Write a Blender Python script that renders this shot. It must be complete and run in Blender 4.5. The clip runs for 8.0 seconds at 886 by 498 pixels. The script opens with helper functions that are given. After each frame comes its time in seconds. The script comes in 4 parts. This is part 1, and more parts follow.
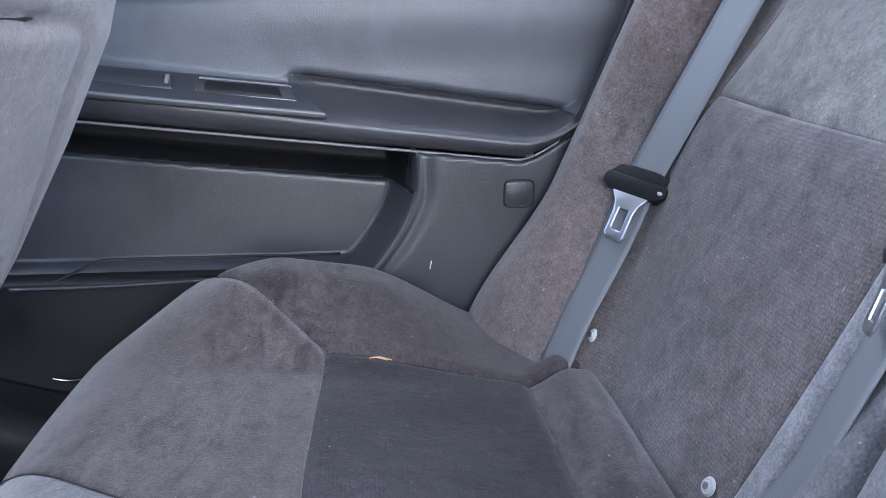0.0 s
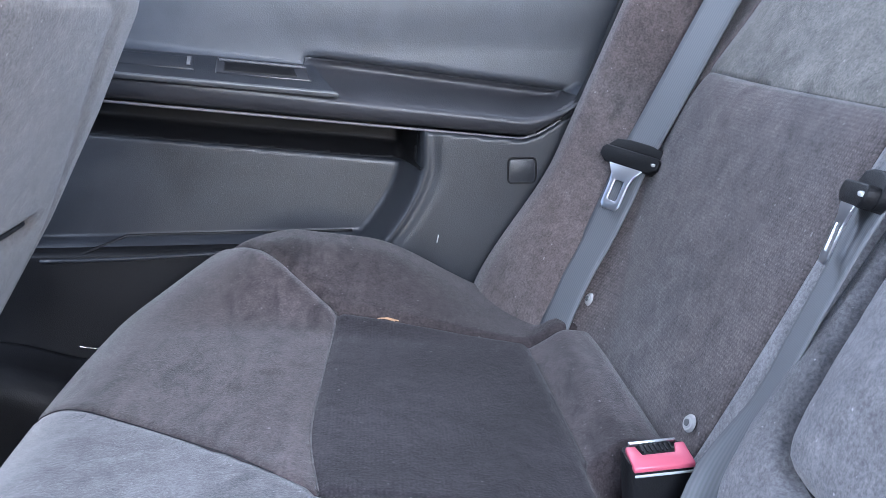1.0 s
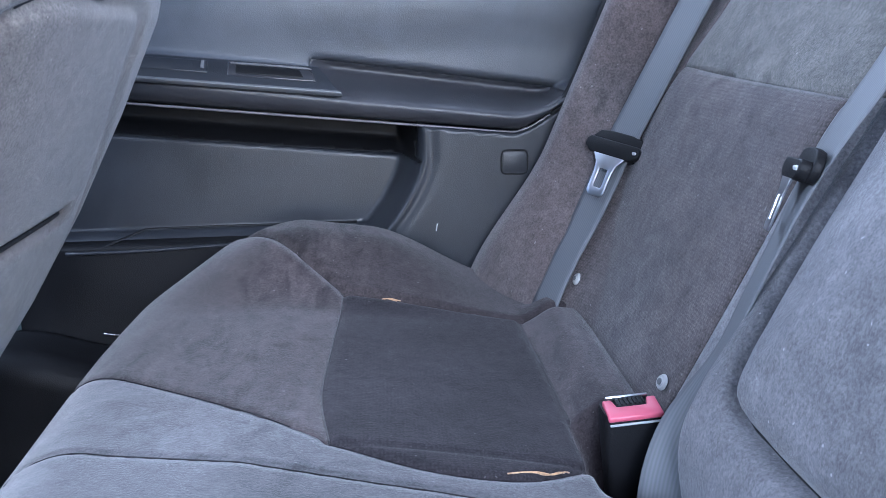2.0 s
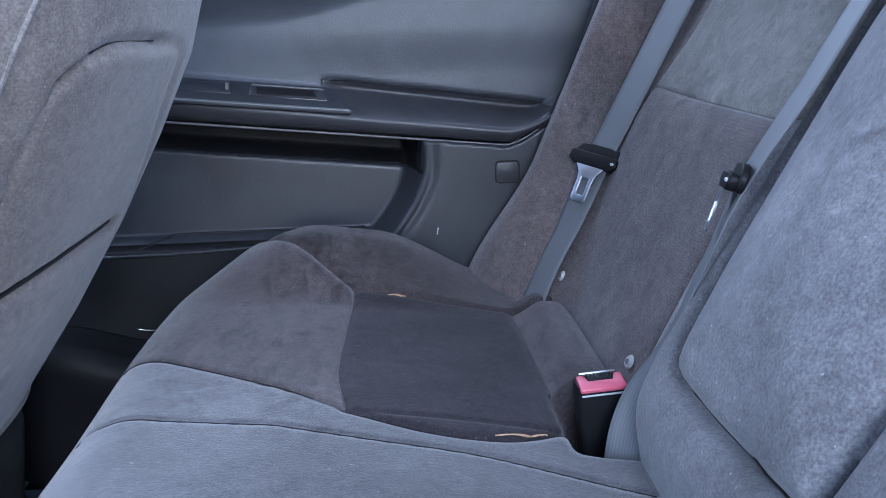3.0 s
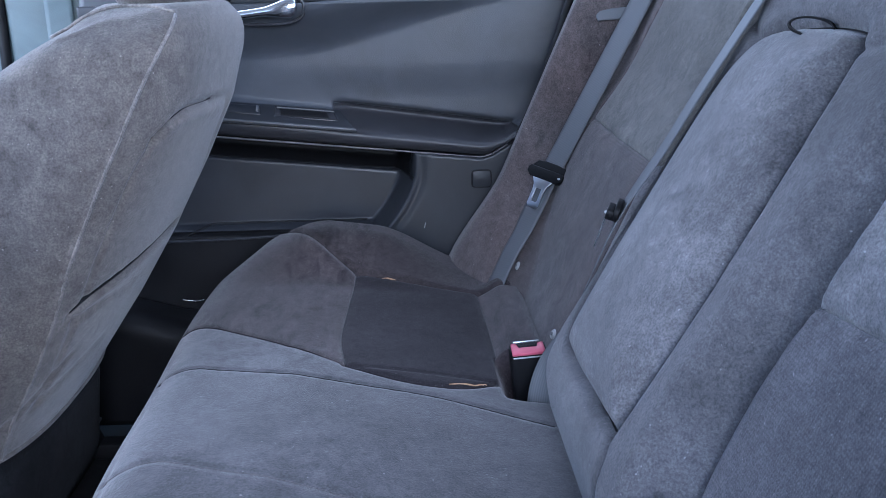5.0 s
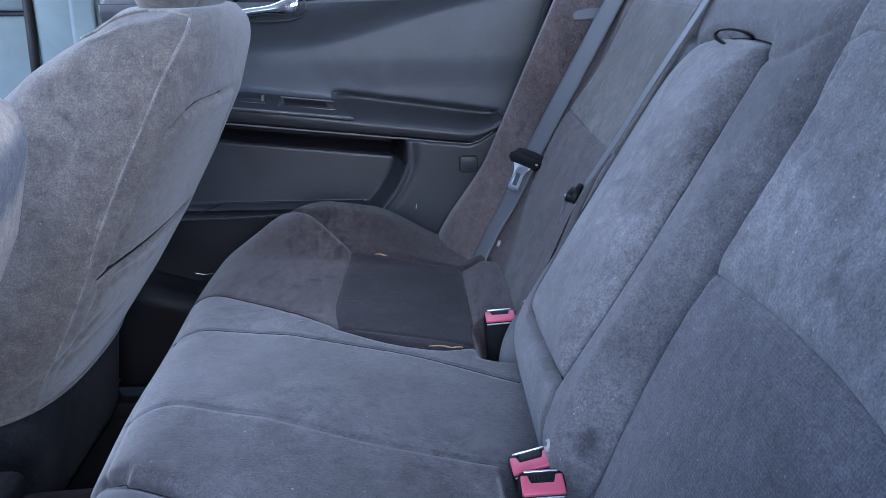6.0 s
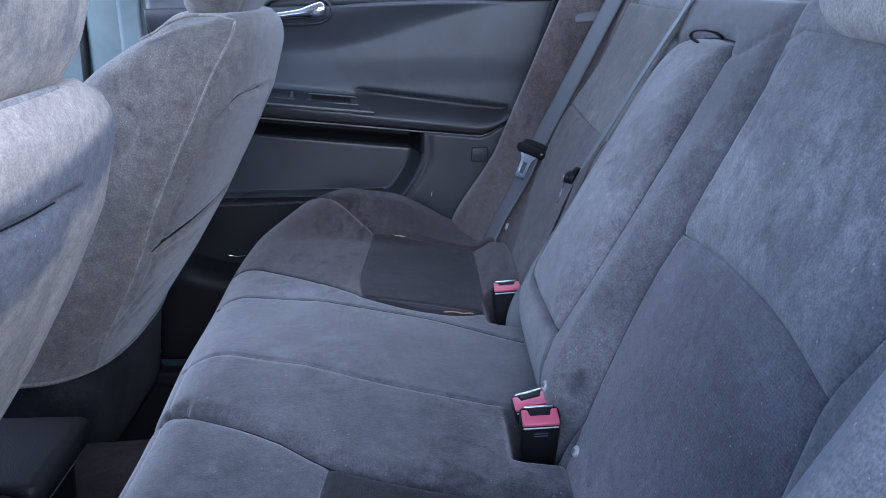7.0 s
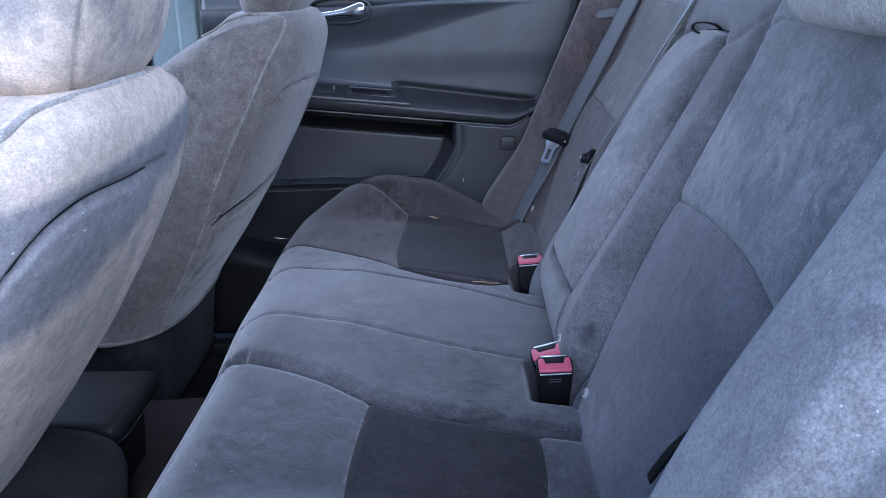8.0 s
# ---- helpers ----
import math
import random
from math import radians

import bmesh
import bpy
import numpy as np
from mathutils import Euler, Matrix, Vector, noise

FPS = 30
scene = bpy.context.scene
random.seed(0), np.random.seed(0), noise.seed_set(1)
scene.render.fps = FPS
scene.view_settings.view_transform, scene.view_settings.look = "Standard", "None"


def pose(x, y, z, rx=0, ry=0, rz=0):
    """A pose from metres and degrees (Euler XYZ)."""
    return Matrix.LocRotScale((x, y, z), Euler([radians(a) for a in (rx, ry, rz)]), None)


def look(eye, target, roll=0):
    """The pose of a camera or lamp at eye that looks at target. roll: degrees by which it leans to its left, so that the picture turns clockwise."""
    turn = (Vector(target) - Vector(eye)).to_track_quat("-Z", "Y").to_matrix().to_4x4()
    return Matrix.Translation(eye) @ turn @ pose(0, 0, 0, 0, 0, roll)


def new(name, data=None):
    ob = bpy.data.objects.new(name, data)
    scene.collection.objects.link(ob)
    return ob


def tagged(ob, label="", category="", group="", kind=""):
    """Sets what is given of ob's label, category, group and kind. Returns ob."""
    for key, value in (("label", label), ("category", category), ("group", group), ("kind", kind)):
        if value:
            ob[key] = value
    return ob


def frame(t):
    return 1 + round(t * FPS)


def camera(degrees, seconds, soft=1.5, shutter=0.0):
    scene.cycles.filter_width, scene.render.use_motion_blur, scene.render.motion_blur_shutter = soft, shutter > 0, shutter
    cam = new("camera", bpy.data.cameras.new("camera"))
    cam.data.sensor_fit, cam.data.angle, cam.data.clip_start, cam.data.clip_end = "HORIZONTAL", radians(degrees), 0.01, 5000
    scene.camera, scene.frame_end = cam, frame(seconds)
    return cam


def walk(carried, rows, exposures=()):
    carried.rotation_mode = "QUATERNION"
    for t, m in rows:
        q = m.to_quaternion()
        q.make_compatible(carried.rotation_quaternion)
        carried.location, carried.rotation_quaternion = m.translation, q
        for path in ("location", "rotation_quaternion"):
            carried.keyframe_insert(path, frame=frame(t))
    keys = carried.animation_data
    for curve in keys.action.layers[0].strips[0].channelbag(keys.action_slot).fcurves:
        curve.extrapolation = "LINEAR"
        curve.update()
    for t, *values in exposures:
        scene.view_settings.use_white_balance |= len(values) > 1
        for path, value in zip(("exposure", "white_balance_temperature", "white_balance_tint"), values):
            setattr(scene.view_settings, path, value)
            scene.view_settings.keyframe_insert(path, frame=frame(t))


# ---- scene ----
cam = camera(55.3, 8.0, soft=0.9)
PATH = [
    (0, (-0.003, -0.001, 0.864), (0.171, 1.914, 0.314), 0.0),
    (0.5, (-0.004, -0.029, 0.85), (0.163, 1.89, 0.313), 0.2),
    (1, (0.004, -0.061, 0.838), (0.14, 1.862, 0.305), -0.2),
    (2.5, (0.008, -0.188, 0.841), (0.129, 1.739, 0.318), -1.4),
    (3, (0.007, -0.254, 0.866), (0.118, 1.675, 0.349), -1.6),
    (3.5, (0.006, -0.321, 0.888), (0.114, 1.607, 0.368), -1.7),
    (4, (0.022, -0.385, 0.921), (0.111, 1.542, 0.392), -1.8),
    (4.5, (0.03, -0.462, 0.959), (0.116, 1.456, 0.398), -1.3),
    (6, (0.074, -0.671, 1.024), (0.13, 1.225, 0.389), -0.7),
    (6.5, (0.076, -0.74, 1.028), (0.125, 1.157, 0.396), -0.8),
    (7, (0.07, -0.825, 1.034), (0.094, 1.073, 0.404), -0.9),
    (7.5, (0.074, -0.888, 1.032), (0.063, 1.01, 0.402), -1.2),
    (8, (0.081, -0.967, 1.033), (0.019, 0.932, 0.409), -1.6),
]
LIGHT = [(0.0, 2.27, 5250, 12), (1.0, 2.32, 5200, 12), (2.5, 1.75, 4800, 12), (4.5, 1.22, 4800, 13), (6.5, 1.14, 4750, 14), (8.0, 0.96, 4750, 14)]
walk(cam, [(t, look(e, g, r)) for t, e, g, r in PATH], LIGHT)

# ---- world and light ----
world = bpy.data.worlds.new("sky")
scene.world = world
world.use_nodes = True
wn = world.node_tree
sky = wn.nodes.new("ShaderNodeTexSky")
sky.sky_type, sky.sun_disc = "NISHITA", False
sky.sun_elevation, sky.sun_rotation = radians(26), radians(170)
wn.links.new(sky.outputs[0], wn.nodes["Background"].inputs[0])
wn.nodes["Background"].inputs[1].default_value = 0.15
sun = new("sun", bpy.data.lights.new("sun", "SUN"))
sun.data.energy, sun.data.angle, sun.data.color = 1.7, radians(42), (1.0, 0.985, 0.97)
sun.matrix_world = look((0.65, -3.6, 2.35), (0, 0.2, 0.5))
# daylight through the windscreen opening
screen = new("windscreen_daylight", bpy.data.lights.new("windscreen_daylight", "AREA"))
screen.data.shape, screen.data.size, screen.data.size_y = "RECTANGLE", 1.35, 0.45
screen.data.energy, screen.data.color = 9.3, (1.0, 0.98, 0.955)
screen.matrix_world = look((-1.3, 0.24, 1.16), (0.3, 0.24, 0.75))
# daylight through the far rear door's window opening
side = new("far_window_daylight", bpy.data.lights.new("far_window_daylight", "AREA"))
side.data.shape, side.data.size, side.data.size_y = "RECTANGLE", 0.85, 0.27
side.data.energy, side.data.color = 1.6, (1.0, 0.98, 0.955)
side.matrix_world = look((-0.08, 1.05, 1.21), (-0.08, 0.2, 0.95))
# daylight through the rear window opening
rear = new("rear_window_daylight", bpy.data.lights.new("rear_window_daylight", "AREA"))
rear.data.shape, rear.data.size, rear.data.size_y = "RECTANGLE", 1.2, 0.3
rear.data.energy, rear.data.color = 2.4, (1.0, 0.98, 0.955)
rear.matrix_world = look((0.78, 0.24, 1.2), (-0.5, 0.24, 0.75))

# ---- materials ----
def material(name, color, rough=0.6, metal=0.0, spec=0.5):
    m = bpy.data.materials.new(name)
    m.use_nodes = True
    b = m.node_tree.nodes["Principled BSDF"]
    b.inputs["Base Color"].default_value = (*color, 1)
    b.inputs["Roughness"].default_value = rough
    b.inputs["Metallic"].default_value = metal
    b.inputs["Specular IOR Level"].default_value = spec
    return m


def node(m, kind, **values):
    n = m.node_tree.nodes.new(kind)
    for k, v in values.items():
        n.inputs[k.replace("_", " ")].default_value = v
    return n


def link(m, a, b):
    m.node_tree.links.new(a, b)


def ramp(m, source, stops):
    r = m.node_tree.nodes.new("ShaderNodeValToRGB")
    while len(r.color_ramp.elements) < len(stops):
        r.color_ramp.elements.new(0.5)
    for e, (p, c) in zip(r.color_ramp.elements, stops):
        e.position, e.color = p, (*c, 1)
    link(m, source, r.inputs[0])
    return r.outputs[0]


def place(m, scale=(1, 1, 1)):
    c = m.node_tree.nodes.new("ShaderNodeTexCoord")
    p = node(m, "ShaderNodeMapping", Scale=scale)
    link(m, c.outputs["Object"], p.inputs[0])
    return p.outputs[0]


def noise_of(m, scale, detail=4, rough=0.55, stretch=(1, 1, 1), distort=0.0):
    n = node(m, "ShaderNodeTexNoise", Scale=scale, Detail=detail, Roughness=rough, Distortion=distort)
    link(m, place(m, stretch), n.inputs["Vector"])
    return n.outputs["Fac"]


def mix_of(m, blend, fac, a, b):
    x = m.node_tree.nodes.new("ShaderNodeMix")
    x.data_type, x.blend_type = "RGBA", blend
    for value, slot in ((fac, 0), (a, 6), (b, 7)):
        if isinstance(value, (int, float)):
            x.inputs[slot].default_value = value
        elif isinstance(value, tuple):
            x.inputs[slot].default_value = (*value, 1)
        else:
            link(m, value, x.inputs[slot])
    return x.outputs[2]


def bump(m, height, strength, distance, base=None):
    n = node(m, "ShaderNodeBump", Strength=strength, Distance=distance)
    link(m, height, n.inputs["Height"])
    if base is not None:
        link(m, base, n.inputs["Normal"])
    link(m, n.outputs[0], m.node_tree.nodes["Principled BSDF"].inputs["Normal"])
    return n.outputs[0]


def velour(name, dark, light, sheen=0.35, nap=(9, 9, 9), weave=None, patch=6.0, crush=0.5, soil=None, stain=None, brushed=None, pitch=0.003, ribbing=0.4, grainy=0.62):
    """Brushed pile: broad tone, nap marks where it was rubbed, short fibres, lint; soil: a dust colour in patches; stain: (place, radius); brushed: colour where the pile lies the other way."""
    m = material(name, light, 0.95, spec=0.1)
    b = m.node_tree.nodes["Principled BSDF"]
    broad = noise_of(m, patch * 1.4, 5, 0.6)
    rubbed = ramp(m, noise_of(m, patch * 0.8, 2, 0.5, (1.3, 0.8, 1.0)), [(0.42, (0.15, 0.15, 0.15)), (0.62, (1, 1, 1))])
    strokes = noise_of(m, 1.0, 3, 0.6, tuple(3 * s for s in nap), 0.9)
    fibre = noise_of(m, 430, 5, 0.72)
    col = ramp(m, broad, [(0.34, tuple(0.9 * v for v in dark)), (0.66, tuple(1.04 * v for v in light))])
    if soil:
        dust = ramp(m, noise_of(m, 5.5, 5, 0.62), [(0.35, (0.25, 0.25, 0.25)), (0.62, (1, 1, 1))])
        col = mix_of(m, "MIX", mix_of(m, "MULTIPLY", 1.0, dust, (0.5, 0.5, 0.5)), col, soil)
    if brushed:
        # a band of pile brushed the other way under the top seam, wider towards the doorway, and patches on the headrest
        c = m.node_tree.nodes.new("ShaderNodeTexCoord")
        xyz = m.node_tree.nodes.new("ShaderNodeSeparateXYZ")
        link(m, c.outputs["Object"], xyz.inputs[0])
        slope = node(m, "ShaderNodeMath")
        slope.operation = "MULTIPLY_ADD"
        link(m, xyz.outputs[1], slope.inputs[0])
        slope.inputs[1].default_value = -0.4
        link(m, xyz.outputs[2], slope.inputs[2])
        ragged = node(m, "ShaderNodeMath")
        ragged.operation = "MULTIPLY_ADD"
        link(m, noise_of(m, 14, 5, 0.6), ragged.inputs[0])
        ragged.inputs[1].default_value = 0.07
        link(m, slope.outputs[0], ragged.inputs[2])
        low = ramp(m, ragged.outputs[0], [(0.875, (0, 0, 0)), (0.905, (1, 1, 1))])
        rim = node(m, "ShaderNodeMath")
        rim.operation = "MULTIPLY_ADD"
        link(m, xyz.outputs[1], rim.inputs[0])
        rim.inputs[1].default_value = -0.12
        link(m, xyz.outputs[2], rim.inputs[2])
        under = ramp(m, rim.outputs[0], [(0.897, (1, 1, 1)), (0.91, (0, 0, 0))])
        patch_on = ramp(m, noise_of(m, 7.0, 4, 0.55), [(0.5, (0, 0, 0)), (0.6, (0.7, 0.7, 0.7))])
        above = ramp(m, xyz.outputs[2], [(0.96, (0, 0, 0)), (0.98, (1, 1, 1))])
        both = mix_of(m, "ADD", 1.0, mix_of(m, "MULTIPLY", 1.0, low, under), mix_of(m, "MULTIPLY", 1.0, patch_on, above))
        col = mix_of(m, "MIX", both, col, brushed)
    tone = ramp(m, strokes, [(0.33, (0.5, 0.5, 0.52)), (0.5, (1, 1, 1)), (0.68, (1.4, 1.39, 1.37))])
    col = mix_of(m, "MIX", mix_of(m, "MULTIPLY", 1.0, rubbed, (crush, crush, crush)), col, mix_of(m, "MULTIPLY", 1.0, col, tone))
    grain = ramp(m, fibre, [(0.36, (0.5, 0.5, 0.51)), (0.64, (1.5, 1.5, 1.49))])
    col = mix_of(m, "MULTIPLY", grainy, col, grain)
    mottle = ramp(m, noise_of(m, 95, 4, 0.68), [(0.35, (0.78, 0.78, 0.79)), (0.65, (1.2, 1.2, 1.19))])
    col = mix_of(m, "MULTIPLY", 0.7, col, mottle)
    if weave:
        across, along = weave
        dots = None
        for way in (across, along):
            w = node(m, "ShaderNodeTexWave", Scale=0.314 / pitch, Distortion=0.6, Detail=1.0)
            w.bands_direction = way
            link(m, place(m), w.inputs["Vector"])
            dots = w.outputs["Fac"] if dots is None else mix_of(m, "MULTIPLY", 1.0, dots, w.outputs["Fac"])
        ribs = ramp(m, dots, [(0.05, (0.78, 0.78, 0.79)), (0.7, (1.5, 1.49, 1.48))])
        col = mix_of(m, "MULTIPLY", ribbing, col, ribs)
    lint = ramp(m, noise_of(m, 230, 1, 0.4), [(0.76, (0, 0, 0)), (0.8, (1, 1, 1))])
    col = mix_of(m, "MIX", lint, col, tuple(min(0.6, 1.7 * v + 0.04) for v in light))
    if stain:
        at, radius = stain
        c = m.node_tree.nodes.new("ShaderNodeTexCoord")
        sub = node(m, "ShaderNodeVectorMath")
        sub.operation = "SUBTRACT"
        link(m, c.outputs["Object"], sub.inputs[0])
        sub.inputs[1].default_value = at
        size = node(m, "ShaderNodeVectorMath")
        size.operation = "LENGTH"
        link(m, sub.outputs[0], size.inputs[0])
        add = node(m, "ShaderNodeMath")
        add.operation = "MULTIPLY_ADD"
        link(m, noise_of(m, 60, 4, 0.6), add.inputs[0])
        add.inputs[1].default_value = 0.03
        link(m, size.outputs["Value"], add.inputs[2])
        spot = ramp(m, add.outputs[0], [(radius * 0.7 + 0.012, (0.5, 0.5, 0.52)), (radius + 0.02, (1, 1, 1))])
        col = mix_of(m, "MULTIPLY", 1.0, col, spot)
    link(m, col, b.inputs["Base Color"])
    b.inputs["Sheen Weight"].default_value = min(1.0, 1.6 * sheen)
    b.inputs["Sheen Roughness"].default_value = 0.42
    b.inputs["Sheen Tint"].default_value = (0.88, 0.88, 0.9, 1)
    n = bump(m, fibre, 0.45, 0.0018)
    bump(m, strokes, 0.12, 0.004, n)
    return m


def moulded(name, color, rough=0.5, grain=700, depth=0.0004, spec=0.45):
    """Grained trim plastic with faint scuffs."""
    m = material(name, color, rough, spec=spec)
    b = m.node_tree.nodes["Principled BSDF"]
    scuff = noise_of(m, 9, 5, 0.6, (1, 1, 1), 0.5)
    c = ramp(m, scuff, [(0.3, tuple(v * 0.8 for v in color)), (0.7, tuple(v * 1.2 for v in color))])
    link(m, c, b.inputs["Base Color"])
    r = ramp(m, scuff, [(0.3, (rough - 0.07,) * 3), (0.7, (rough + 0.08,) * 3)])
    link(m, r, b.inputs["Roughness"])
    v = node(m, "ShaderNodeTexVoronoi", Scale=grain)
    link(m, place(m), v.inputs["Vector"])
    bump(m, v.outputs["Distance"], 0.4, depth)
    return m


VELOUR = velour("grey_velour", (0.158, 0.155, 0.163), (0.216, 0.212, 0.222), 0.22, crush=0.7)
# lighter copy of the grey velour; doorway daylight is put into its colour
DAYLIT = velour("daylit_velour", (0.175, 0.173, 0.18), (0.24, 0.237, 0.245), 0.3, crush=0.7)
# two darker copies of the grey velour; weaker light is put into their tone
ARMVELOUR = velour("shaded_armrest_velour", (0.122, 0.119, 0.126), (0.168, 0.164, 0.173), 0.22, crush=0.7)
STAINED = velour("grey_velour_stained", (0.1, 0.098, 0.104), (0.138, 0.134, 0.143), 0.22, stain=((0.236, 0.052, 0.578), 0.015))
# brown soil on the far cushion; its depth of tone also imitates weak light
WARM = velour("soiled_shaded_velour", (0.037, 0.031, 0.033), (0.054, 0.045, 0.0475), 0.15, nap=(14, 5, 9), soil=(0.062, 0.05, 0.049), crush=0.9)
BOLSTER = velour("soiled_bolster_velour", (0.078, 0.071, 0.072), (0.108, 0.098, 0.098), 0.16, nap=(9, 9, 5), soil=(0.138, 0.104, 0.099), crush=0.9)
SHOULDER = velour("shoulder_velour", (0.118, 0.112, 0.103), (0.155, 0.148, 0.137), 0.15)
# cushion copies of the back's cloths, darkened in place of weaker light
SEATVELOUR = velour("shaded_seat_velour", (0.05, 0.049, 0.054), (0.078, 0.076, 0.083), 0.26, crush=0.9)
SEATINSERT = velour("shaded_dark_seat_cloth", (0.02, 0.0175, 0.02), (0.031, 0.0275, 0.031), 0.07, weave=("X", "Y"))
INSERT = velour("dark_ribbed_velour", (0.104, 0.101, 0.111), (0.135, 0.131, 0.144), 0.2, weave=("Y", "Z"), pitch=0.0026, ribbing=0.3)
# far copy of the ribbed insert: brown soil, plus darkening for the weaker light
FARINSERT = velour("soiled_shaded_ribbed_cloth", (0.07, 0.064, 0.066), (0.096, 0.088, 0.09), 0.14, weave=("Y", "Z"), soil=(0.122, 0.1, 0.095))
# darker copy of the soiled velour; the roll's shaded face is put into colour
SIDE = velour("shaded_side_velour", (0.027, 0.0235, 0.025), (0.041, 0.035, 0.0375), 0.1, nap=(12, 5, 9), soil=(0.056, 0.046, 0.045), crush=0.9)
TAUPE = velour("taupe_velour", (0.12, 0.108, 0.1), (0.146, 0.132, 0.123), 0.2, grainy=0.55, crush=0.45, soil=(0.155, 0.138, 0.128))
# front seat cloth made far lighter here; doorway daylight is put into its colour
CRUSHED = velour("pale_daylit_crushed_velour", (0.45, 0.38, 0.315), (0.55, 0.468, 0.392), 0.06, nap=(5, 5, 5), patch=4.5, crush=0.35, brushed=(0.21, 0.203, 0.212), grainy=0.38)
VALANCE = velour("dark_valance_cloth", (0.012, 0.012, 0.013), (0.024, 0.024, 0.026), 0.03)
PANEL = moulded("charcoal_door_plastic", (0.062, 0.066, 0.076), 0.4)
# the door plastic again, darkened so the lower panel looks shaded
LOWER = moulded("dark_shaded_door_plastic", (0.022, 0.024, 0.029), 0.38)
ARMREST = moulded("dark_satin_armrest_plastic", (0.042, 0.042, 0.047), 0.42)
DARK = moulded("black_plastic", (0.008, 0.008, 0.009), 0.5, spec=0.18)
RUBBER = moulded("black_rubber", (0.008, 0.008, 0.009), 0.55, 300, spec=0.25)
CARPET = velour("black_carpet", (0.006, 0.006, 0.007), (0.013, 0.012, 0.013), 0.01, (60, 60, 60))
TAN = velour("tan_thread", (0.4, 0.24, 0.13), (0.5, 0.32, 0.18), 0.2)
THREAD = velour("pale_seam_thread", (0.06, 0.057, 0.06), (0.1, 0.095, 0.098), 0.08)
STITCH = velour("dark_seam_thread", (0.018, 0.017, 0.019), (0.03, 0.028, 0.031), 0.03)
PIPING = velour("pale_taupe_piping", (0.16, 0.147, 0.138), (0.235, 0.215, 0.203), 0.2)
CHROME = material("chrome", (0.72, 0.74, 0.78), 0.16, 1.0)
STEEL = material("brushed_steel", (0.6, 0.62, 0.66), 0.28, 1.0)
RED = material("red_button_plastic", (0.47, 0.09, 0.14), 0.4)
STUD = material("grey_snap_plastic", (0.36, 0.355, 0.35), 0.45)
ASPHALT = moulded("weathered_asphalt", (0.15, 0.15, 0.152), 0.9, 120, 0.003)
TRIM = moulded("light_grey_trim", (0.1, 0.13, 0.136), 0.5)
GLOSSY = moulded("satin_black_plastic", (0.03, 0.03, 0.034), 0.22, 500, 0.0001)
SATIN = material("satin_grey_plastic", (0.11, 0.112, 0.118), 0.35)
PALE = material("pale_grey_plastic", (0.4, 0.41, 0.42), 0.35)
TRIMLINE = material("pale_worn_edge", (0.13, 0.12, 0.127), 0.4)
LEATHER = moulded("black_leatherette", (0.01, 0.0095, 0.01), 0.55, 420, 0.0006, 0.18)
STEELDARK = material("dark_steel", (0.12, 0.12, 0.13), 0.4, 0.8)
BROWN = velour("brown_black_carpet", (0.014, 0.011, 0.01), (0.026, 0.02, 0.019), 0.02, (60, 60, 60))
PALEVELOUR = velour("faded_pale_velour", (0.3, 0.28, 0.255), (0.38, 0.355, 0.325), 0.2)
LINER = velour("grey_headliner", (0.34, 0.34, 0.35), (0.4, 0.4, 0.41), 0.1, (90, 90, 90))


def webbing():
    m = material("grey_webbing", (0.3, 0.3, 0.33), 0.62, spec=0.4)
    b = m.node_tree.nodes["Principled BSDF"]
    uv = m.node_tree.nodes.new("ShaderNodeUVMap")
    w = node(m, "ShaderNodeTexWave", Scale=5.0, Distortion=0.0)
    w.bands_direction = "X"
    link(m, uv.outputs[0], w.inputs["Vector"])
    c = ramp(m, w.outputs["Fac"], [(0.0, (0.105, 0.11, 0.118)), (1.0, (0.132, 0.137, 0.148))])
    link(m, c, b.inputs["Base Color"])
    bump(m, w.outputs["Fac"], 0.2, 0.0003)
    return m


WEB = webbing()

# ---- shaping tools ----
CY = 0.24      # middle of the car across
FLOOR = 0.2    # carpet level; the ground outside is z = 0


def ss(a, b, x):
    t = np.clip((np.asarray(x, float) - a) / (b - a), 0, 1)
    return t * t * (3 - 2 * t)


def bell(x, c, w):
    return np.exp(-((np.asarray(x, float) - c) / w) ** 2)


def roll(s, s0, r):
    """Runs straight to s0, then turns down round an arc of radius r: (way along, drop)."""
    a = np.clip((s - s0) / r, 0, math.pi / 2)
    over = np.clip(s - s0 - r * math.pi / 2, 0, None)
    return np.minimum(s, s0) + r * np.sin(a), r * (1 - np.cos(a)) + over


def smooth_line(points, closed=True, steps=8):
    """A Catmull-Rom line through a few corner points; a point given as (u, v, 0) is a sharp corner."""
    out, n = [], len(points)
    for i in range(n if closed else n - 1):
        def pt(k):
            return np.array(points[k % n if closed else min(max(k, 0), n - 1)][:2], float)
        p0, p1, p2, p3 = pt(i - 1), pt(i), pt(i + 1), pt(i + 2)
        if len(points[i]) > 2:
            p0 = 2 * p1 - p2
        if len(points[(i + 1) % n]) > 2:
            p3 = 2 * p2 - p1
        for k in range(steps):
            t = k / steps
            out.append(0.5 * (2 * p1 + (p2 - p0) * t + (2 * p0 - 5 * p1 + 4 * p2 - p3) * t * t + (3 * p1 - p0 - 3 * p2 + p3) * t ** 3))
    if not closed:
        out.append(np.array(points[-1][:2], float))
    return np.array(out)


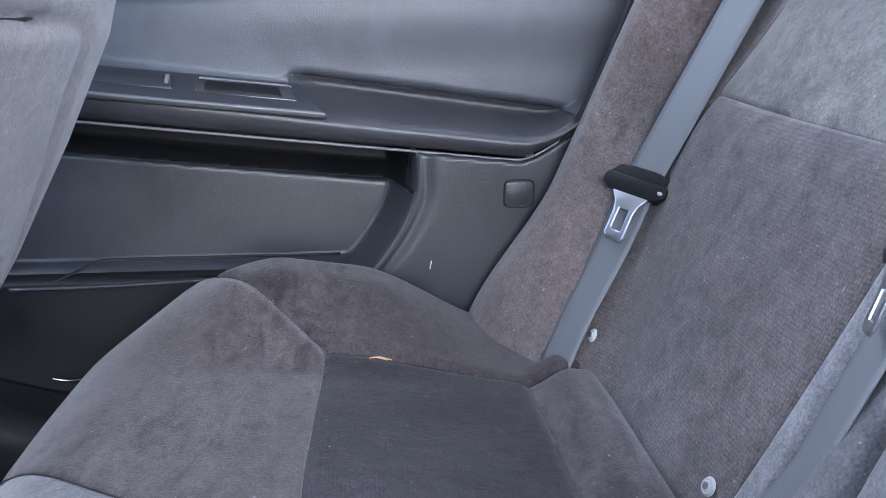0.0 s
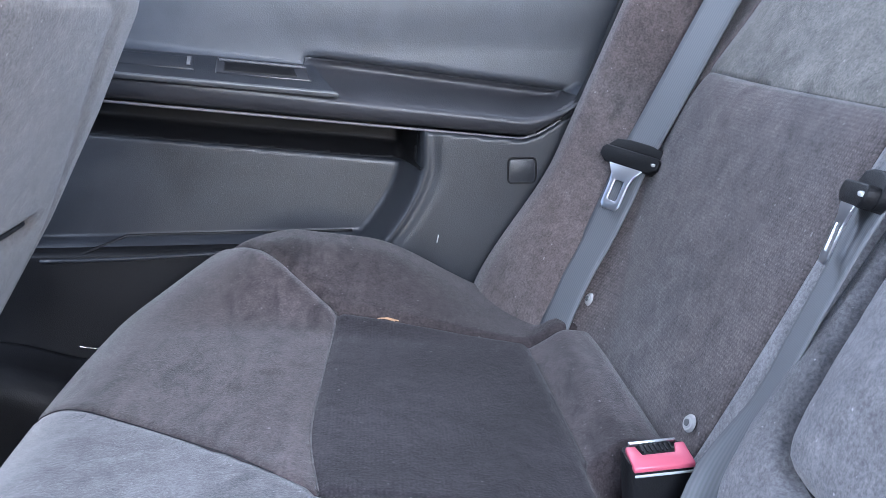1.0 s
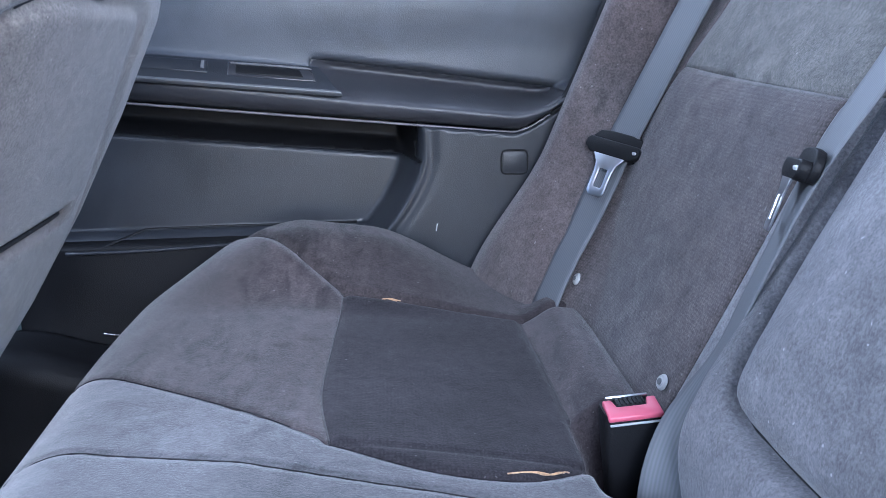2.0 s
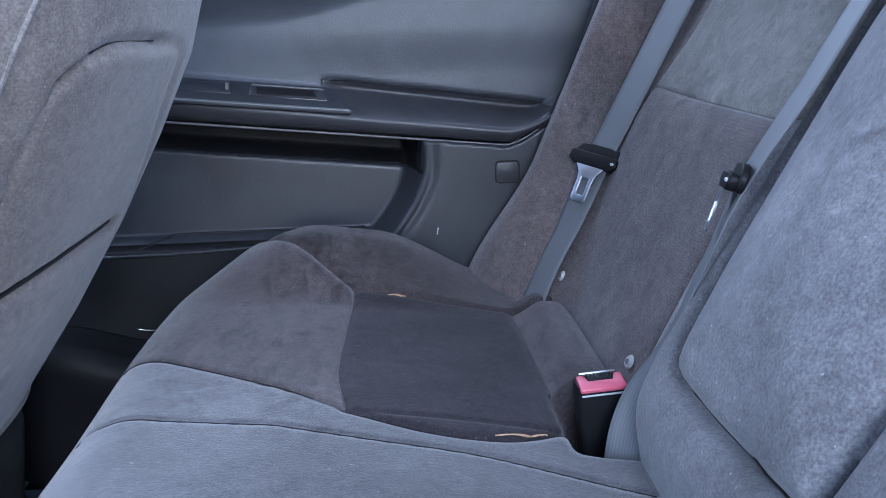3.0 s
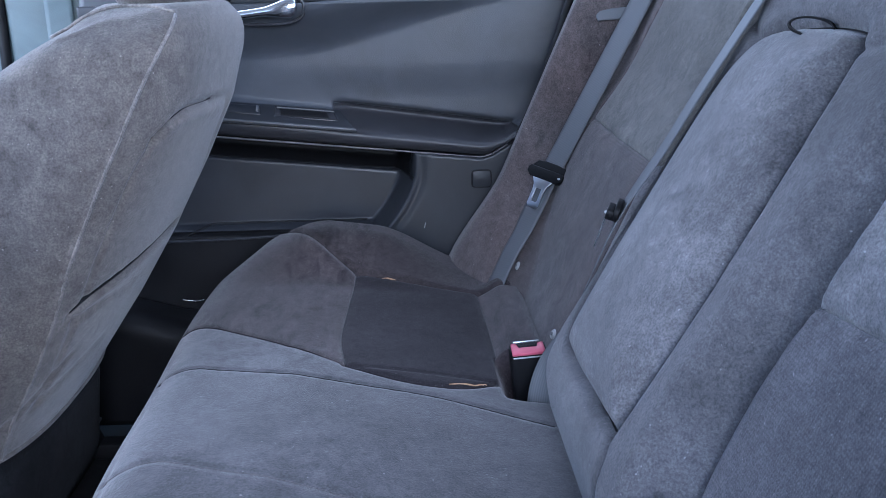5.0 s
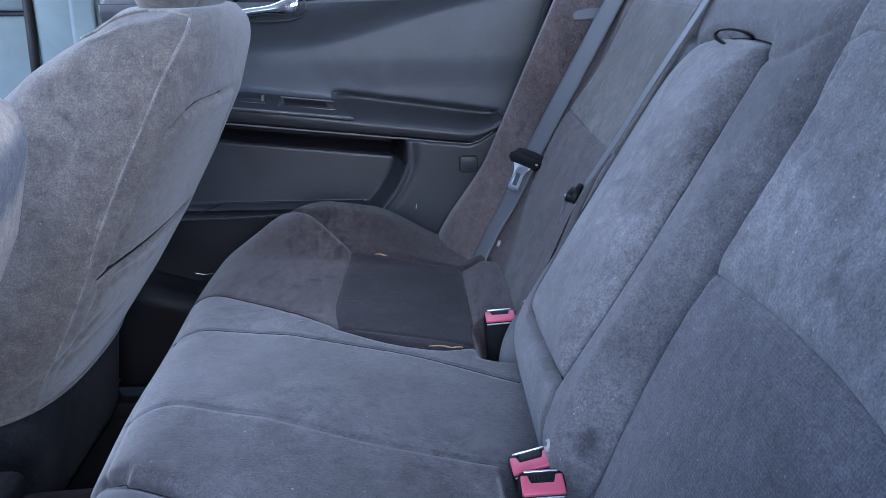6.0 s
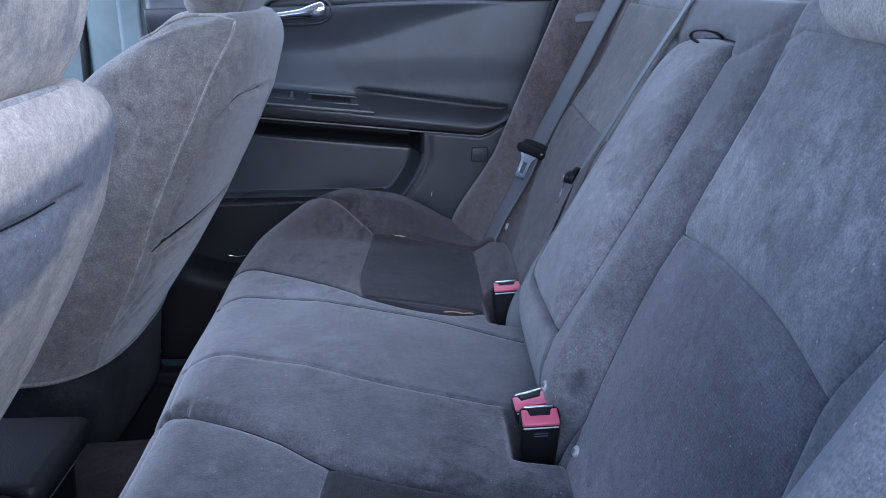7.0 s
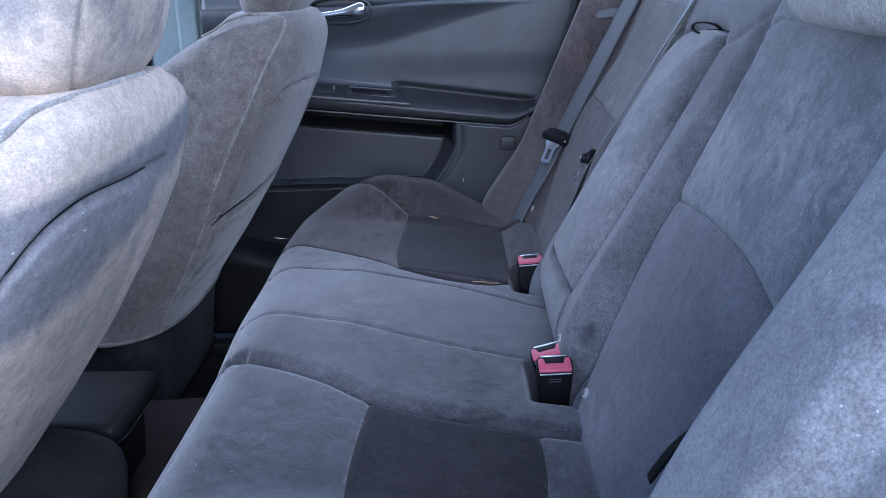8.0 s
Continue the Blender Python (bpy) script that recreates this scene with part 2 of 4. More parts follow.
def line_distance(line, u, v, closed):
    d = np.full(u.shape, 1e9)
    inside = np.zeros(u.shape, bool)
    n = len(line)
    for i in range(n if closed else n - 1):
        a, b = line[i], line[(i + 1) % n]
        e = b - a
        t = np.clip(((u - a[0]) * e[0] + (v - a[1]) * e[1]) / max(e @ e, 1e-12), 0, 1)
        d = np.minimum(d, np.hypot(u - a[0] - t * e[0], v - a[1] - t * e[1]))
        if closed:
            cross = ((a[1] > v) != (b[1] > v)) & (u < e[0] * (v - a[1]) / (e[1] if abs(e[1]) > 1e-12 else 1e-12) + a[0])
            inside ^= cross
    return np.where(inside, -d, d) if closed else d


class Area:
    """A piece of upholstery or panel on a sheet: its outline in the sheet's own metres."""

    def __init__(self, name, points, mat, label="", puff=0.0, depth=0.003, width=0.005, swell=0.03):
        self.name, self.mat, self.label, self.puff, self.depth, self.width = name, mat, label, puff, depth, width
        self.swell = swell
        self.line = smooth_line(points)

    def distance(self, u, v):
        return line_distance(self.line, u, v, True)


class Seam:
    """A stitched line across a sheet."""

    def __init__(self, points, depth=0.003, width=0.005):
        self.line, self.depth, self.width = smooth_line(points, False), depth, width

    def distance(self, u, v):
        return line_distance(self.line, u, v, False)


def part(name, bm, mat, parent, label=""):
    me = bpy.data.meshes.new(name)
    bm.normal_update()
    bm.to_mesh(me)
    bm.free()
    me.materials.append(mat)
    ob = new(name, me)
    ob.parent = parent
    if parent is not None:
        ob.matrix_parent_inverse = parent.matrix_world.inverted()
    if label:
        tagged(ob, label)
    return ob


def soft(ob):
    for p in ob.data.polygons:
        p.use_smooth = True
    return ob


def thing(name, label, category, at=(0, 0, 0), group="", kind=""):
    ob = new(name)
    ob.empty_display_size = 0.05
    ob.matrix_world = pose(*at)
    return tagged(ob, label, category, group, kind)


def mesh_part(name, verts, faces, mat, parent, label="", smooth=True, thick=0.0):
    me = bpy.data.meshes.new(name)
    me.from_pydata([tuple(v) for v in verts], [], [tuple(int(i) for i in f) for f in faces])
    me.materials.append(mat)
    ob = new(name, me)
    ob.parent = parent
    if parent is not None:
        ob.matrix_parent_inverse = parent.matrix_world.inverted()
    if smooth:
        for p in me.polygons:
            p.use_smooth = True
    if thick:
        s = ob.modifiers.new("thickness", "SOLIDIFY")
        s.thickness, s.offset = thick, -1
    if label:
        tagged(ob, label)
    return ob


def cut(u, v, tri, area):
    """Splits the triangles that an area's outline crosses, along the outline."""
    d = area.distance(u, v)
    d[np.abs(d) < 2e-5] = 0
    s = np.sign(d)[tri]
    crossed = (s.min(1) < 0) & (s.max(1) > 0)
    pts, made, fresh = [], {}, []

    def between(i, j):
        k = (i, j) if i < j else (j, i)
        if k not in made:
            t = d[k[0]] / (d[k[0]] - d[k[1]])
            made[k] = len(u) + len(pts)
            pts.append((u[k[0]] + t * (u[k[1]] - u[k[0]]), v[k[0]] + t * (v[k[1]] - v[k[0]])))
        return made[k]

    for f in tri[crossed]:
        ring = []
        for k in range(3):
            i, j = int(f[k]), int(f[(k + 1) % 3])
            ring.append((i, np.sign(d[i])))
            if d[i] * d[j] < 0:
                ring.append((between(i, j), 0))
        for side in (-1, 1):
            loop = [i for i, q in ring if q in (0, side)]
            fresh += [(loop[0], loop[k], loop[k + 1]) for k in range(1, len(loop) - 1)]
    if pts:
        q = np.array(pts)
        u, v = np.concatenate([u, q[:, 0]]), np.concatenate([v, q[:, 1]])
    return u, v, np.concatenate([tri[~crossed], np.array(fresh, int).reshape(-1, 3)])


def sheet(parent, shape, u0, u1, v0, v1, cell, base, areas=(), seams=(), thick=0.012, flip=False):
    """A shaped skin over (u, v), split along the outlines of its areas into parts of their own.
    base: (name, material, label) of what lies outside all areas."""
    nu, nv = max(2, round((u1 - u0) / cell)), max(2, round((v1 - v0) / cell))
    u, v = np.meshgrid(np.linspace(u0, u1, nu + 1), np.linspace(v0, v1, nv + 1), indexing="ij")
    for a in areas:
        # draw corners that lie close to an outline onto it
        d, e = a.distance(u, v), 1e-4
        gu, gv = (a.distance(u + e, v) - d) / e, (a.distance(u, v + e) - d) / e
        near = np.abs(d) < 0.2 * cell
        near[0], near[-1], near[:, 0], near[:, -1] = False, False, False, False
        u, v = np.where(near, u - d * np.clip(gu, -1, 1), u), np.where(near, v - d * np.clip(gv, -1, 1), v)
    index = np.arange(u.size).reshape(u.shape)
    a, b, c, d = index[:-1, :-1].ravel(), index[1:, :-1].ravel(), index[1:, 1:].ravel(), index[:-1, 1:].ravel()
    tri = np.concatenate([np.stack([a, b, c], 1), np.stack([a, c, d], 1)])
    u, v = u.ravel(), v.ravel()
    for ar in areas:
        u, v, tri = cut(u, v, tri, ar)

    def place_at(u, v):
        p = shape(u, v)
        return np.stack([np.broadcast_to(q, u.shape).astype(float) for q in p], -1)

    e = 5e-4
    p = place_at(u, v)
    n = np.cross(place_at(u + e, v) - p, place_at(u, v + e) - p)
    n /= np.maximum(np.linalg.norm(n, axis=-1, keepdims=True), 1e-12)
    if flip:
        n = -n
    h = np.zeros(u.shape)
    for a in areas:
        d = a.distance(u, v)
        h -= a.depth * np.exp(-(d / a.width) ** 2)
        h += a.puff * (1 - np.exp(-np.abs(d) / a.swell)) * (d < 0)
    for s in seams:
        h -= s.depth * np.exp(-(s.distance(u, v) / s.width) ** 2)
    p = (p + n * h[..., None]).reshape(-1, 3)
    if flip:
        tri = tri[:, ::-1]
    cu, cv = u[tri].mean(1), v[tri].mean(1)
    owner = np.full(len(tri), len(areas))
    for k, ar in reversed(list(enumerate(areas))):
        owner[ar.distance(cu, cv) < 0] = k
    made = []
    specs = [(x.name, x.mat, x.label) for x in areas] + [base]
    for k, (name, mat, label) in enumerate(specs):
        f = tri[owner == k]
        if not len(f):
            continue
        used, inverse = np.unique(f, return_inverse=True)
        made.append(mesh_part(name, p[used], inverse.reshape(f.shape), mat, parent, label, thick=thick))
    return made


def box(name, size, mat, parent, at, turn=(0, 0, 0), bevel=0.004, label="", taper=1.0, segments=3):
    bm = bmesh.new()
    bmesh.ops.create_cube(bm, size=1)
    for w in bm.verts:
        k = taper if w.co.z < 0 else 1.0
        w.co = Vector((w.co.x * size[0] * k, w.co.y * size[1] * k, w.co.z * size[2]))
    if bevel:
        bmesh.ops.bevel(bm, geom=bm.edges[:], offset=bevel, segments=segments, profile=0.5, affect="EDGES")
    bm.transform(pose(*at, *turn))
    return soft_flat(part(name, bm, mat, parent, label))


def soft_flat(ob):
    for p in ob.data.polygons:
        p.use_smooth = True
    ob.data.set_sharp_from_angle(angle=radians(50))
    return ob


def tube(name, points, radius, mat, parent, label="", sides=8, closed=False):
    """A round cord along a line of points."""
    pts = [Vector(q) for q in points]
    bm = bmesh.new()
    rings, n = [], len(pts)
    for i, q in enumerate(pts):
        t = (pts[(i + 1) % n if closed else min(i + 1, n - 1)] - pts[i - 1 if (closed or i) else 0]).normalized()
        side = t.cross(Vector((0.1, 0.2, 1))).normalized()
        up = side.cross(t)
        rings.append([bm.verts.new(q + radius * (math.cos(k * math.tau / sides) * side + math.sin(k * math.tau / sides) * up)) for k in range(sides)])
    for i in range(n if closed else n - 1):
        r, s = rings[i], rings[(i + 1) % n]
        for k in range(sides):
            bm.faces.new((r[k], r[(k + 1) % sides], s[(k + 1) % sides], s[k]))
    if not closed:
        bm.faces.new(rings[0][::-1]), bm.faces.new(rings[-1])
    bmesh.ops.recalc_face_normals(bm, faces=bm.faces[:])
    return soft(part(name, bm, mat, parent, label))


def strap(name, points, normals, width, mat, parent, label="", thick=0.0014, twist=None):
    """A woven band along points, lying square to the normals, with its weave along it."""
    pts, nrm = [Vector(q) for q in points], [Vector(q).normalized() for q in normals]
    bm = bmesh.new()
    uv = bm.loops.layers.uv.new("uv")
    rows, n, run = [], len(pts), 0.0
    for i, q in enumerate(pts):
        t = (pts[min(i + 1, n - 1)] - pts[max(i - 1, 0)]).normalized()
        s = t.cross(nrm[i]).normalized()
        run += (q - pts[i - 1]).length if i else 0
        rows.append(([bm.verts.new(q + s * width * (k / 6 - 0.5)) for k in range(7)], run))
    for (r, a), (s, b) in zip(rows, rows[1:]):
        for k in range(6):
            f = bm.faces.new((r[k], r[k + 1], s[k + 1], s[k]))
            for lp, c in zip(f.loops, ((k / 6, a), ((k + 1) / 6, a), ((k + 1) / 6, b), (k / 6, b))):
                lp[uv].uv = (c[0], c[1] * 20)
    ob = soft(part(name, bm, mat, parent, label))
    m = ob.modifiers.new("thickness", "SOLIDIFY")
    m.thickness, m.offset = thick, 0
    return ob


def line3(points, steps=8):
    """A smooth line in space through a few points."""
    p = [Vector(q) for q in points]
    out = []
    for i in range(len(p) - 1):
        a, b, c, d = p[max(i - 1, 0)], p[i], p[i + 1], p[min(i + 2, len(p) - 1)]
        for k in range(steps):
            t = k / steps
            out.append(0.5 * (2 * b + (c - a) * t + (2 * a - 5 * b + 4 * c - d) * t * t + (3 * b - a - 3 * c + d) * t ** 3))
    return out + [p[-1]]


def piping(parent, shape, points, radius, mat, out=0.0, label="", flip=False, name="piping"):
    """A sewn cord or thread that follows a line on a shape, a little in or out of its surface."""
    ln = smooth_line(points, False, 6)
    u, v, e = ln[:, 0], ln[:, 1], 5e-4
    at = lambda a, b: np.stack([np.broadcast_to(q, a.shape).astype(float) for q in shape(a, b)], -1)
    p = at(u, v)
    n = np.cross(at(u + e, v) - p, at(u, v + e) - p)
    n /= np.maximum(np.linalg.norm(n, axis=-1, keepdims=True), 1e-12)
    return tube(name, [tuple(q) for q in p + n * (-out if flip else out)], radius, mat, parent, label, 6)

# ---- the large shapes ----
def cushion_shape(u, v):
    """u runs back to front and over the lip, v across; both in metres."""
    m = np.abs(v - CY)
    way, drop = roll(-u, 0.205, 0.08)
    front = ss(0.05, 0.25, -u)
    x = -way + front * (0.045 * ss(0.55, 0.75, m) - 0.02 * bell(v, 0.66, 0.3) + 0.006 * ss(0.25, 0.0, v))
    side, fall = roll(m, 0.668, 0.05)
    y = CY + np.sign(v - CY) * side
    z = 0.546 - 0.14 * np.clip(x + 0.1, 0, None) + 0.012 * bell(m, 0, 0.16) * ss(0.2, 0.0, x)
    z = z + 0.05 * ss(0.47, 0.64, m) * ss(-0.28, -0.1, x) * (1 - ss(-0.02, 0.15, x))
    z = z + 0.02 * ss(0.15, 0.19, x) * ss(0.4, 0.45, v) * (1 - ss(0.54, 0.57, m))
    z = z - 0.1 * ss(0.148, 0.178, x) * (ss(0.062, 0.036, np.abs(v - 0.058)) + ss(0.065, 0.03, np.abs(v - 0.445)))
    return x, y, z - drop - fall - 0.024 * ss(0.205, 0.24, x)


def back_shape(u, v):
    """The seat back: u across, v upwards."""
    near = np.where(u < CY, 0.93, 1.0)
    m = np.abs(u - CY) * near
    side, fall = roll(m, np.where(u < CY, 0.81, 0.685), 0.03)
    y = CY + np.sign(u - CY) * side / near
    up, over = roll(v, 0.985, 0.05)
    start = 0.46 + 0.1 * ss(0.5, 0.66, v) + 0.06 * ss(0.62, 0.78, v) * (u > CY)
    lean = 0.23 + 0.42 * (up - 0.527) + 0.07 * (1 - ss(0.19, 0.215, np.abs(u - 0.24) - 0.024 * ss(0.72, 0.92, v) * (u < CY))) + 0.024 * ss(0.74, 0.88, v) * ss(0.3, 0.4, u) * (1 - ss(0.86, 0.91, u))
    wing = ss(0.0, 1.0, (m - start) / (0.665 - start)) * (0.085 + 0.03 * ss(0.68, 0.52, v) - 0.03 * ss(0.7, 0.95, v) * (u < CY) + 0.012 * (u < CY))
    fall = fall + (u < CY) * (0.045 * ss(0.735, 0.8, m) + 0.012 * bell(m, 0.765, 0.012))
    return lean - wing + over + fall, y, up


def block_shape(u, v):
    """The middle block of the back that holds the folding armrest."""
    m = np.abs(u - 0.25)
    up, over = roll(v, 0.975, 0.03)
    low = 0.05 * ss(0.575, 0.45, v)
    lean = 0.23 + 0.42 * (up - 0.527)
    foot, head_end = ss(0.68, 0.56, v), ss(0.72, 0.92, v)
    off = -0.045 + 0.15 * np.clip(up - 0.6, 0, 0.36)
    fall = np.where(u > 0.25, 0.085 * ss(0.125, 0.205, m), (0.028 - off) * ss(0.15 + 0.025 * foot + 0.025 * head_end, 0.24 + 0.008 * foot + 0.022 * head_end, m))
    return lean + off + over + low + fall, u, up



def seat_shape(cy, dx=0.0, dz=0.0):
    """A front seat's back: u runs round it (0 is the rear face), v upwards from the hem."""
    def shape(u, v):
        a = u / 0.2
        z = np.clip(v, 0.3, 0.975)
        dk = dz * ss(0.4, 0.9, v)
        rear = np.interp(z, [0.3, 0.446, 0.55, 0.648, 0.75, 0.842, 0.955, 1.0], [-0.55, -0.46, -0.387, -0.325, -0.268, -0.222, -0.187, -0.177])
        half_w = np.interp(z, [0.3, 0.446, 0.55, 0.65, 0.842, 0.93, 1.0], [0.24, 0.25, 0.262, 0.262, 0.247, 0.225, 0.2])
        half_t = np.interp(z, [0.3, 0.45, 0.7, 0.85, 0.9, 0.95], [0.14, 0.15, 0.15, 0.135, 0.112, 0.08])
        cap = np.clip((v - 0.90) / 0.085, 0, 1)
        k = np.sqrt(np.clip(1 - cap ** 2.6, 0, 1))
        c, s = np.cos(a), np.sin(a)
        ex = np.sign(c) * np.abs(c) ** 0.55
        ey = np.sign(s) * np.abs(s) ** 0.55
        bow = 0.018 * (1 - np.abs(ey) ** 2) * (c > 0)
        x = rear - half_t + half_t * ex * (0.35 + 0.65 * k) + bow * k
        return x + dx, cy + half_w * ey * (0.12 + 0.88 * k), z + dk
    return shape


def rest_shape(cy, dx=0.0, dz=0.0):
    """A head restraint: u round it, v upwards."""
    def shape(u, v):
        a = u / 0.12
        t = np.clip((v - 0.985) / 0.19, 0, 1)
        k = np.clip(1 - np.abs(2 * t - 1) ** 3.2, 0, 1) ** (1 / 2.6)
        c, s = np.cos(a), np.sin(a)
        ex, ey = np.sign(c) * np.abs(c) ** 0.7, np.sign(s) * np.abs(s) ** 0.6
        return dx - 0.235 + 0.3 * (t - 0.5) * 0.19 + 0.062 * ex * k, cy + 0.135 * ey * (0.1 + 0.9 * k), 0.957 + dz + 0.19 * t
    return shape


def door_top(u, v):
    """The upper panel: a cove under the window line that climbs towards the rear."""
    return 1.022 - 0.062 * ss(0.865, 0.955, v - 0.1 * ss(-0.22, 0.3, u))


def door_shape(u, v):
    """The far door's inner trim: u along the car, v upwards."""
    ledge = 0.711 - 0.103 * u + 0.05 * ss(0.17, 0.27, u)
    top = 0.776 - 0.14 * u
    rear = ss(-0.1, -0.06, u)
    high = door_top(u, v) + 0.006 * ss(0.86, 0.79, v)
    high = high + 0.028 * rear * ss(top + 0.009, top - 0.009, v)
    t = np.clip((v - ledge) / np.maximum(top - ledge - 0.008, 0.02), 0, 1)
    shelf = 0.957 + 0.026 * (1 - np.sqrt(np.clip(1 - np.clip(1 - t / 0.42, 0, 1) ** 2, 0, 1))) + (high - 0.957) * ss(0.35, 1.0, t) ** 1.3
    edge = 0.052 - 2.1 * np.clip(0.66 - v, 0, None) ** 1.6
    sunk = 1 - ss(-0.03, 0.006, u - edge)
    low = 0.966 + 0.092 * sunk + 0.004 * bell(u - edge, 0.012, 0.01)
    low = low - 0.062 * sunk * ss(0.556, 0.547, v)
    under = ss(ledge - 0.06, ledge - 0.036, v) * sunk
    low = low + 0.05 * under
    y = np.where(v < ledge, low + (0.983 - low) * ss(ledge - 0.004, ledge, v), shelf)
    return u, y, v

# ---- the car's shell ----
ground = mesh_part("ground", [(-80, -80, 0), (80, -80, 0), (80, 80, 0), (-80, 80, 0)], [(0, 1, 2, 3)], ASPHALT, None, smooth=False)
tagged(ground, "weathered pale grey asphalt under and round the car", "ground", kind="structure")


def slab(name, x0, x1, y0, y1, z0, z1, mat, label, category, bevel=0.006):
    ob = box(name, (x1 - x0, y1 - y0, z1 - z0), mat, None, ((x0 + x1) / 2, (y0 + y1) / 2, (z0 + z1) / 2), bevel=bevel)
    return tagged(ob, label, category, kind="structure")


slab("floor", -1.75, 0.9, -0.544, 1.0, 0.14, FLOOR, CARPET, "black carpet of the footwells", "floor")
slab("wall_front", -1.8, -1.7, -0.6, 1.1, 0.14, 0.95, DARK, "plain dark bulkhead under the windscreen", "wall")
slab("wall_rear", 0.9, 0.95, -0.6, 1.1, 0.14, 1.0, DARK, "plain dark panel behind the rear seat", "wall")
slab("ceiling", -1.0, 0.75, -0.5, 0.98, 1.36, 1.4, LINER, "light grey cloth headliner", "ceiling")
slab("parcel_shelf", 0.5, 0.95, -0.53, 0.97, 0.965, 1.0, LINER, "grey carpeted shelf under the rear window", "shelf")
slab("sill_near", -1.75, 0.9, -0.6, -0.545, 0.14, 0.3, DARK, "dark door sill under the open doorway", "sill")
slab("wall_near_front", -1.75, -0.66, -0.62, -0.55, 0.302, 0.95, PANEL, "charcoal front door trim on the open side", "wall")
slab("pillar_near", -0.66, -0.56, -0.62, -0.53, 0.302, 1.358, TRIM, "light grey pillar trim beside the open doorway", "pillar")
slab("wall_near_rear", 0.52, 0.9, -0.62, -0.555, 0.302, 1.0, DARK, "dark rear quarter panel on the open side", "wall")
slab("wall_far_rear", 0.36, 0.9, 1.02, 1.08, 0.14, 1.0, DARK, "dark quarter panel behind the far door", "wall")
slab("wall_far_front", -1.75, -0.655, 1.035, 1.09, 0.14, 0.942, TRIM, "light grey front door trim of the far side", "wall")
slab("pillar_far", -0.64, -0.5, 0.99, 1.06, 0.3, 1.358, TRIM, "light grey plastic pillar trim between the doors", "pillar", 0.015)
slab("pillar_rear", 0.42, 0.75, 0.99, 1.06, 1.002, 1.358, TRIM, "light grey trim of the rear roof pillar", "pillar", 0.015)
slab("window_sill", -1.75, -0.655, 1.04, 1.08, 0.943, 0.95, RUBBER, "black sill under the far front window", "sill")
slab("upper_trim_far_front", -1.75, -0.655, 1.035, 1.085, 0.951, 1.05, TRIM, "light grey upper trim of the far front door", "trim")
slab("quarter_trim_near", 0.34, 0.52, -0.7, -0.625, 0.302, 1.0, TRIM, "grey cloth trim beside the near seat bolster", "trim", 0.02)

# ---- rear bench ----
bench = thing("rear_bench_seat", "grey velour rear bench seat with darker ribbed inserts", "car seat", (0, CY, FLOOR))
cushion_areas = [
    Area("insert", [(-0.046, 0.762, 0), (0.05, 0.757), (0.149, 0.752, 0), (0.152, 0.6), (0.154, 0.424, 0), (0.097, 0.398), (0.03, 0.4), (-0.043, 0.431, 0), (-0.054, 0.516), (-0.052, 0.627)],
         SEATINSERT, "dark ribbed cloth seat insert", 0.002, 0.0035, 0.005),
    Area("insert", [(-0.042, -0.036, 0), (0.029, -0.055), (0.16, -0.07, 0), (0.163, -0.16), (0.15, -0.28, 0), (0.05, -0.285), (-0.046, -0.285, 0), (-0.05, -0.2), (-0.047, -0.1)],
         SEATINSERT, "dark ribbed cloth seat insert", 0.002, 0.0035, 0.005),
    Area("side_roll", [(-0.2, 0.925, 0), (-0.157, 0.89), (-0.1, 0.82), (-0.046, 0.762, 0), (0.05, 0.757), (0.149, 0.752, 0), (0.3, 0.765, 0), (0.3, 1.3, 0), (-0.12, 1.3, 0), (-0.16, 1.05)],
         SIDE, "soiled brown velour side roll of the cushion, its shaded face darkened in colour", 0.0, 0.003, 0.005),
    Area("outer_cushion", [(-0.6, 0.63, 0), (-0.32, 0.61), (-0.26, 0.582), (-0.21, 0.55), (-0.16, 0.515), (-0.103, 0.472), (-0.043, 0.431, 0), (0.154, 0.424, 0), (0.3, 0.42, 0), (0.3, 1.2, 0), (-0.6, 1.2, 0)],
         WARM, "soiled brownish grey velour outer cushion, darkened in tone for weak light", 0.0, 0.0018, 0.0035),
]
cushion_seams = [
    Seam([(-0.19, 0.915), (-0.157, 0.89), (-0.1, 0.82), (-0.046, 0.762)], 0.004, 0.006),
    Seam([(-0.074, 0.63), (-0.07, 0.56), (-0.076, 0.48)], 0.0014, 0.008),
    Seam([(-0.094, 0.61), (-0.088, 0.54), (-0.095, 0.47)], 0.0014, 0.008),
    Seam([(-0.116, 0.58), (-0.108, 0.52), (-0.116, 0.485)], 0.0012, 0.008),
    Seam([(0.149, 0.752), (0.24, 0.76)], 0.004, 0.006),
    Seam([(0.154, 0.424), (0.25, 0.42)], 0.003, 0.006),
    Seam([(-0.268, 0.6), (-0.265, 0.4), (-0.265, -0.6)], 0.002, 0.004),
    Seam([(-0.46, 0.43), (-0.24, 0.42), (-0.186, 0.41), (-0.1, 0.39), (0.0, 0.372), (0.08, 0.36), (0.203, 0.325)], 0.002, 0.0032),
    Seam([(-0.46, 0.19), (-0.257, 0.19), (-0.2, 0.192), (-0.146, 0.175), (-0.069, 0.155), (0.037, 0.13), (0.2, 0.118)], 0.002, 0.0032),
    Seam([(-0.46, 0.08), (-0.26, 0.076), (-0.229, 0.063), (-0.151, 0.03), (-0.086, -0.009), (-0.042, -0.036), (0.029, -0.055), (0.16, -0.07), (0.25, -0.07)], 0.014, 0.011),
    Seam([(-0.19, -0.435), (-0.157, -0.41), (-0.1, -0.345), (-0.046, -0.285)], 0.004, 0.006),
]
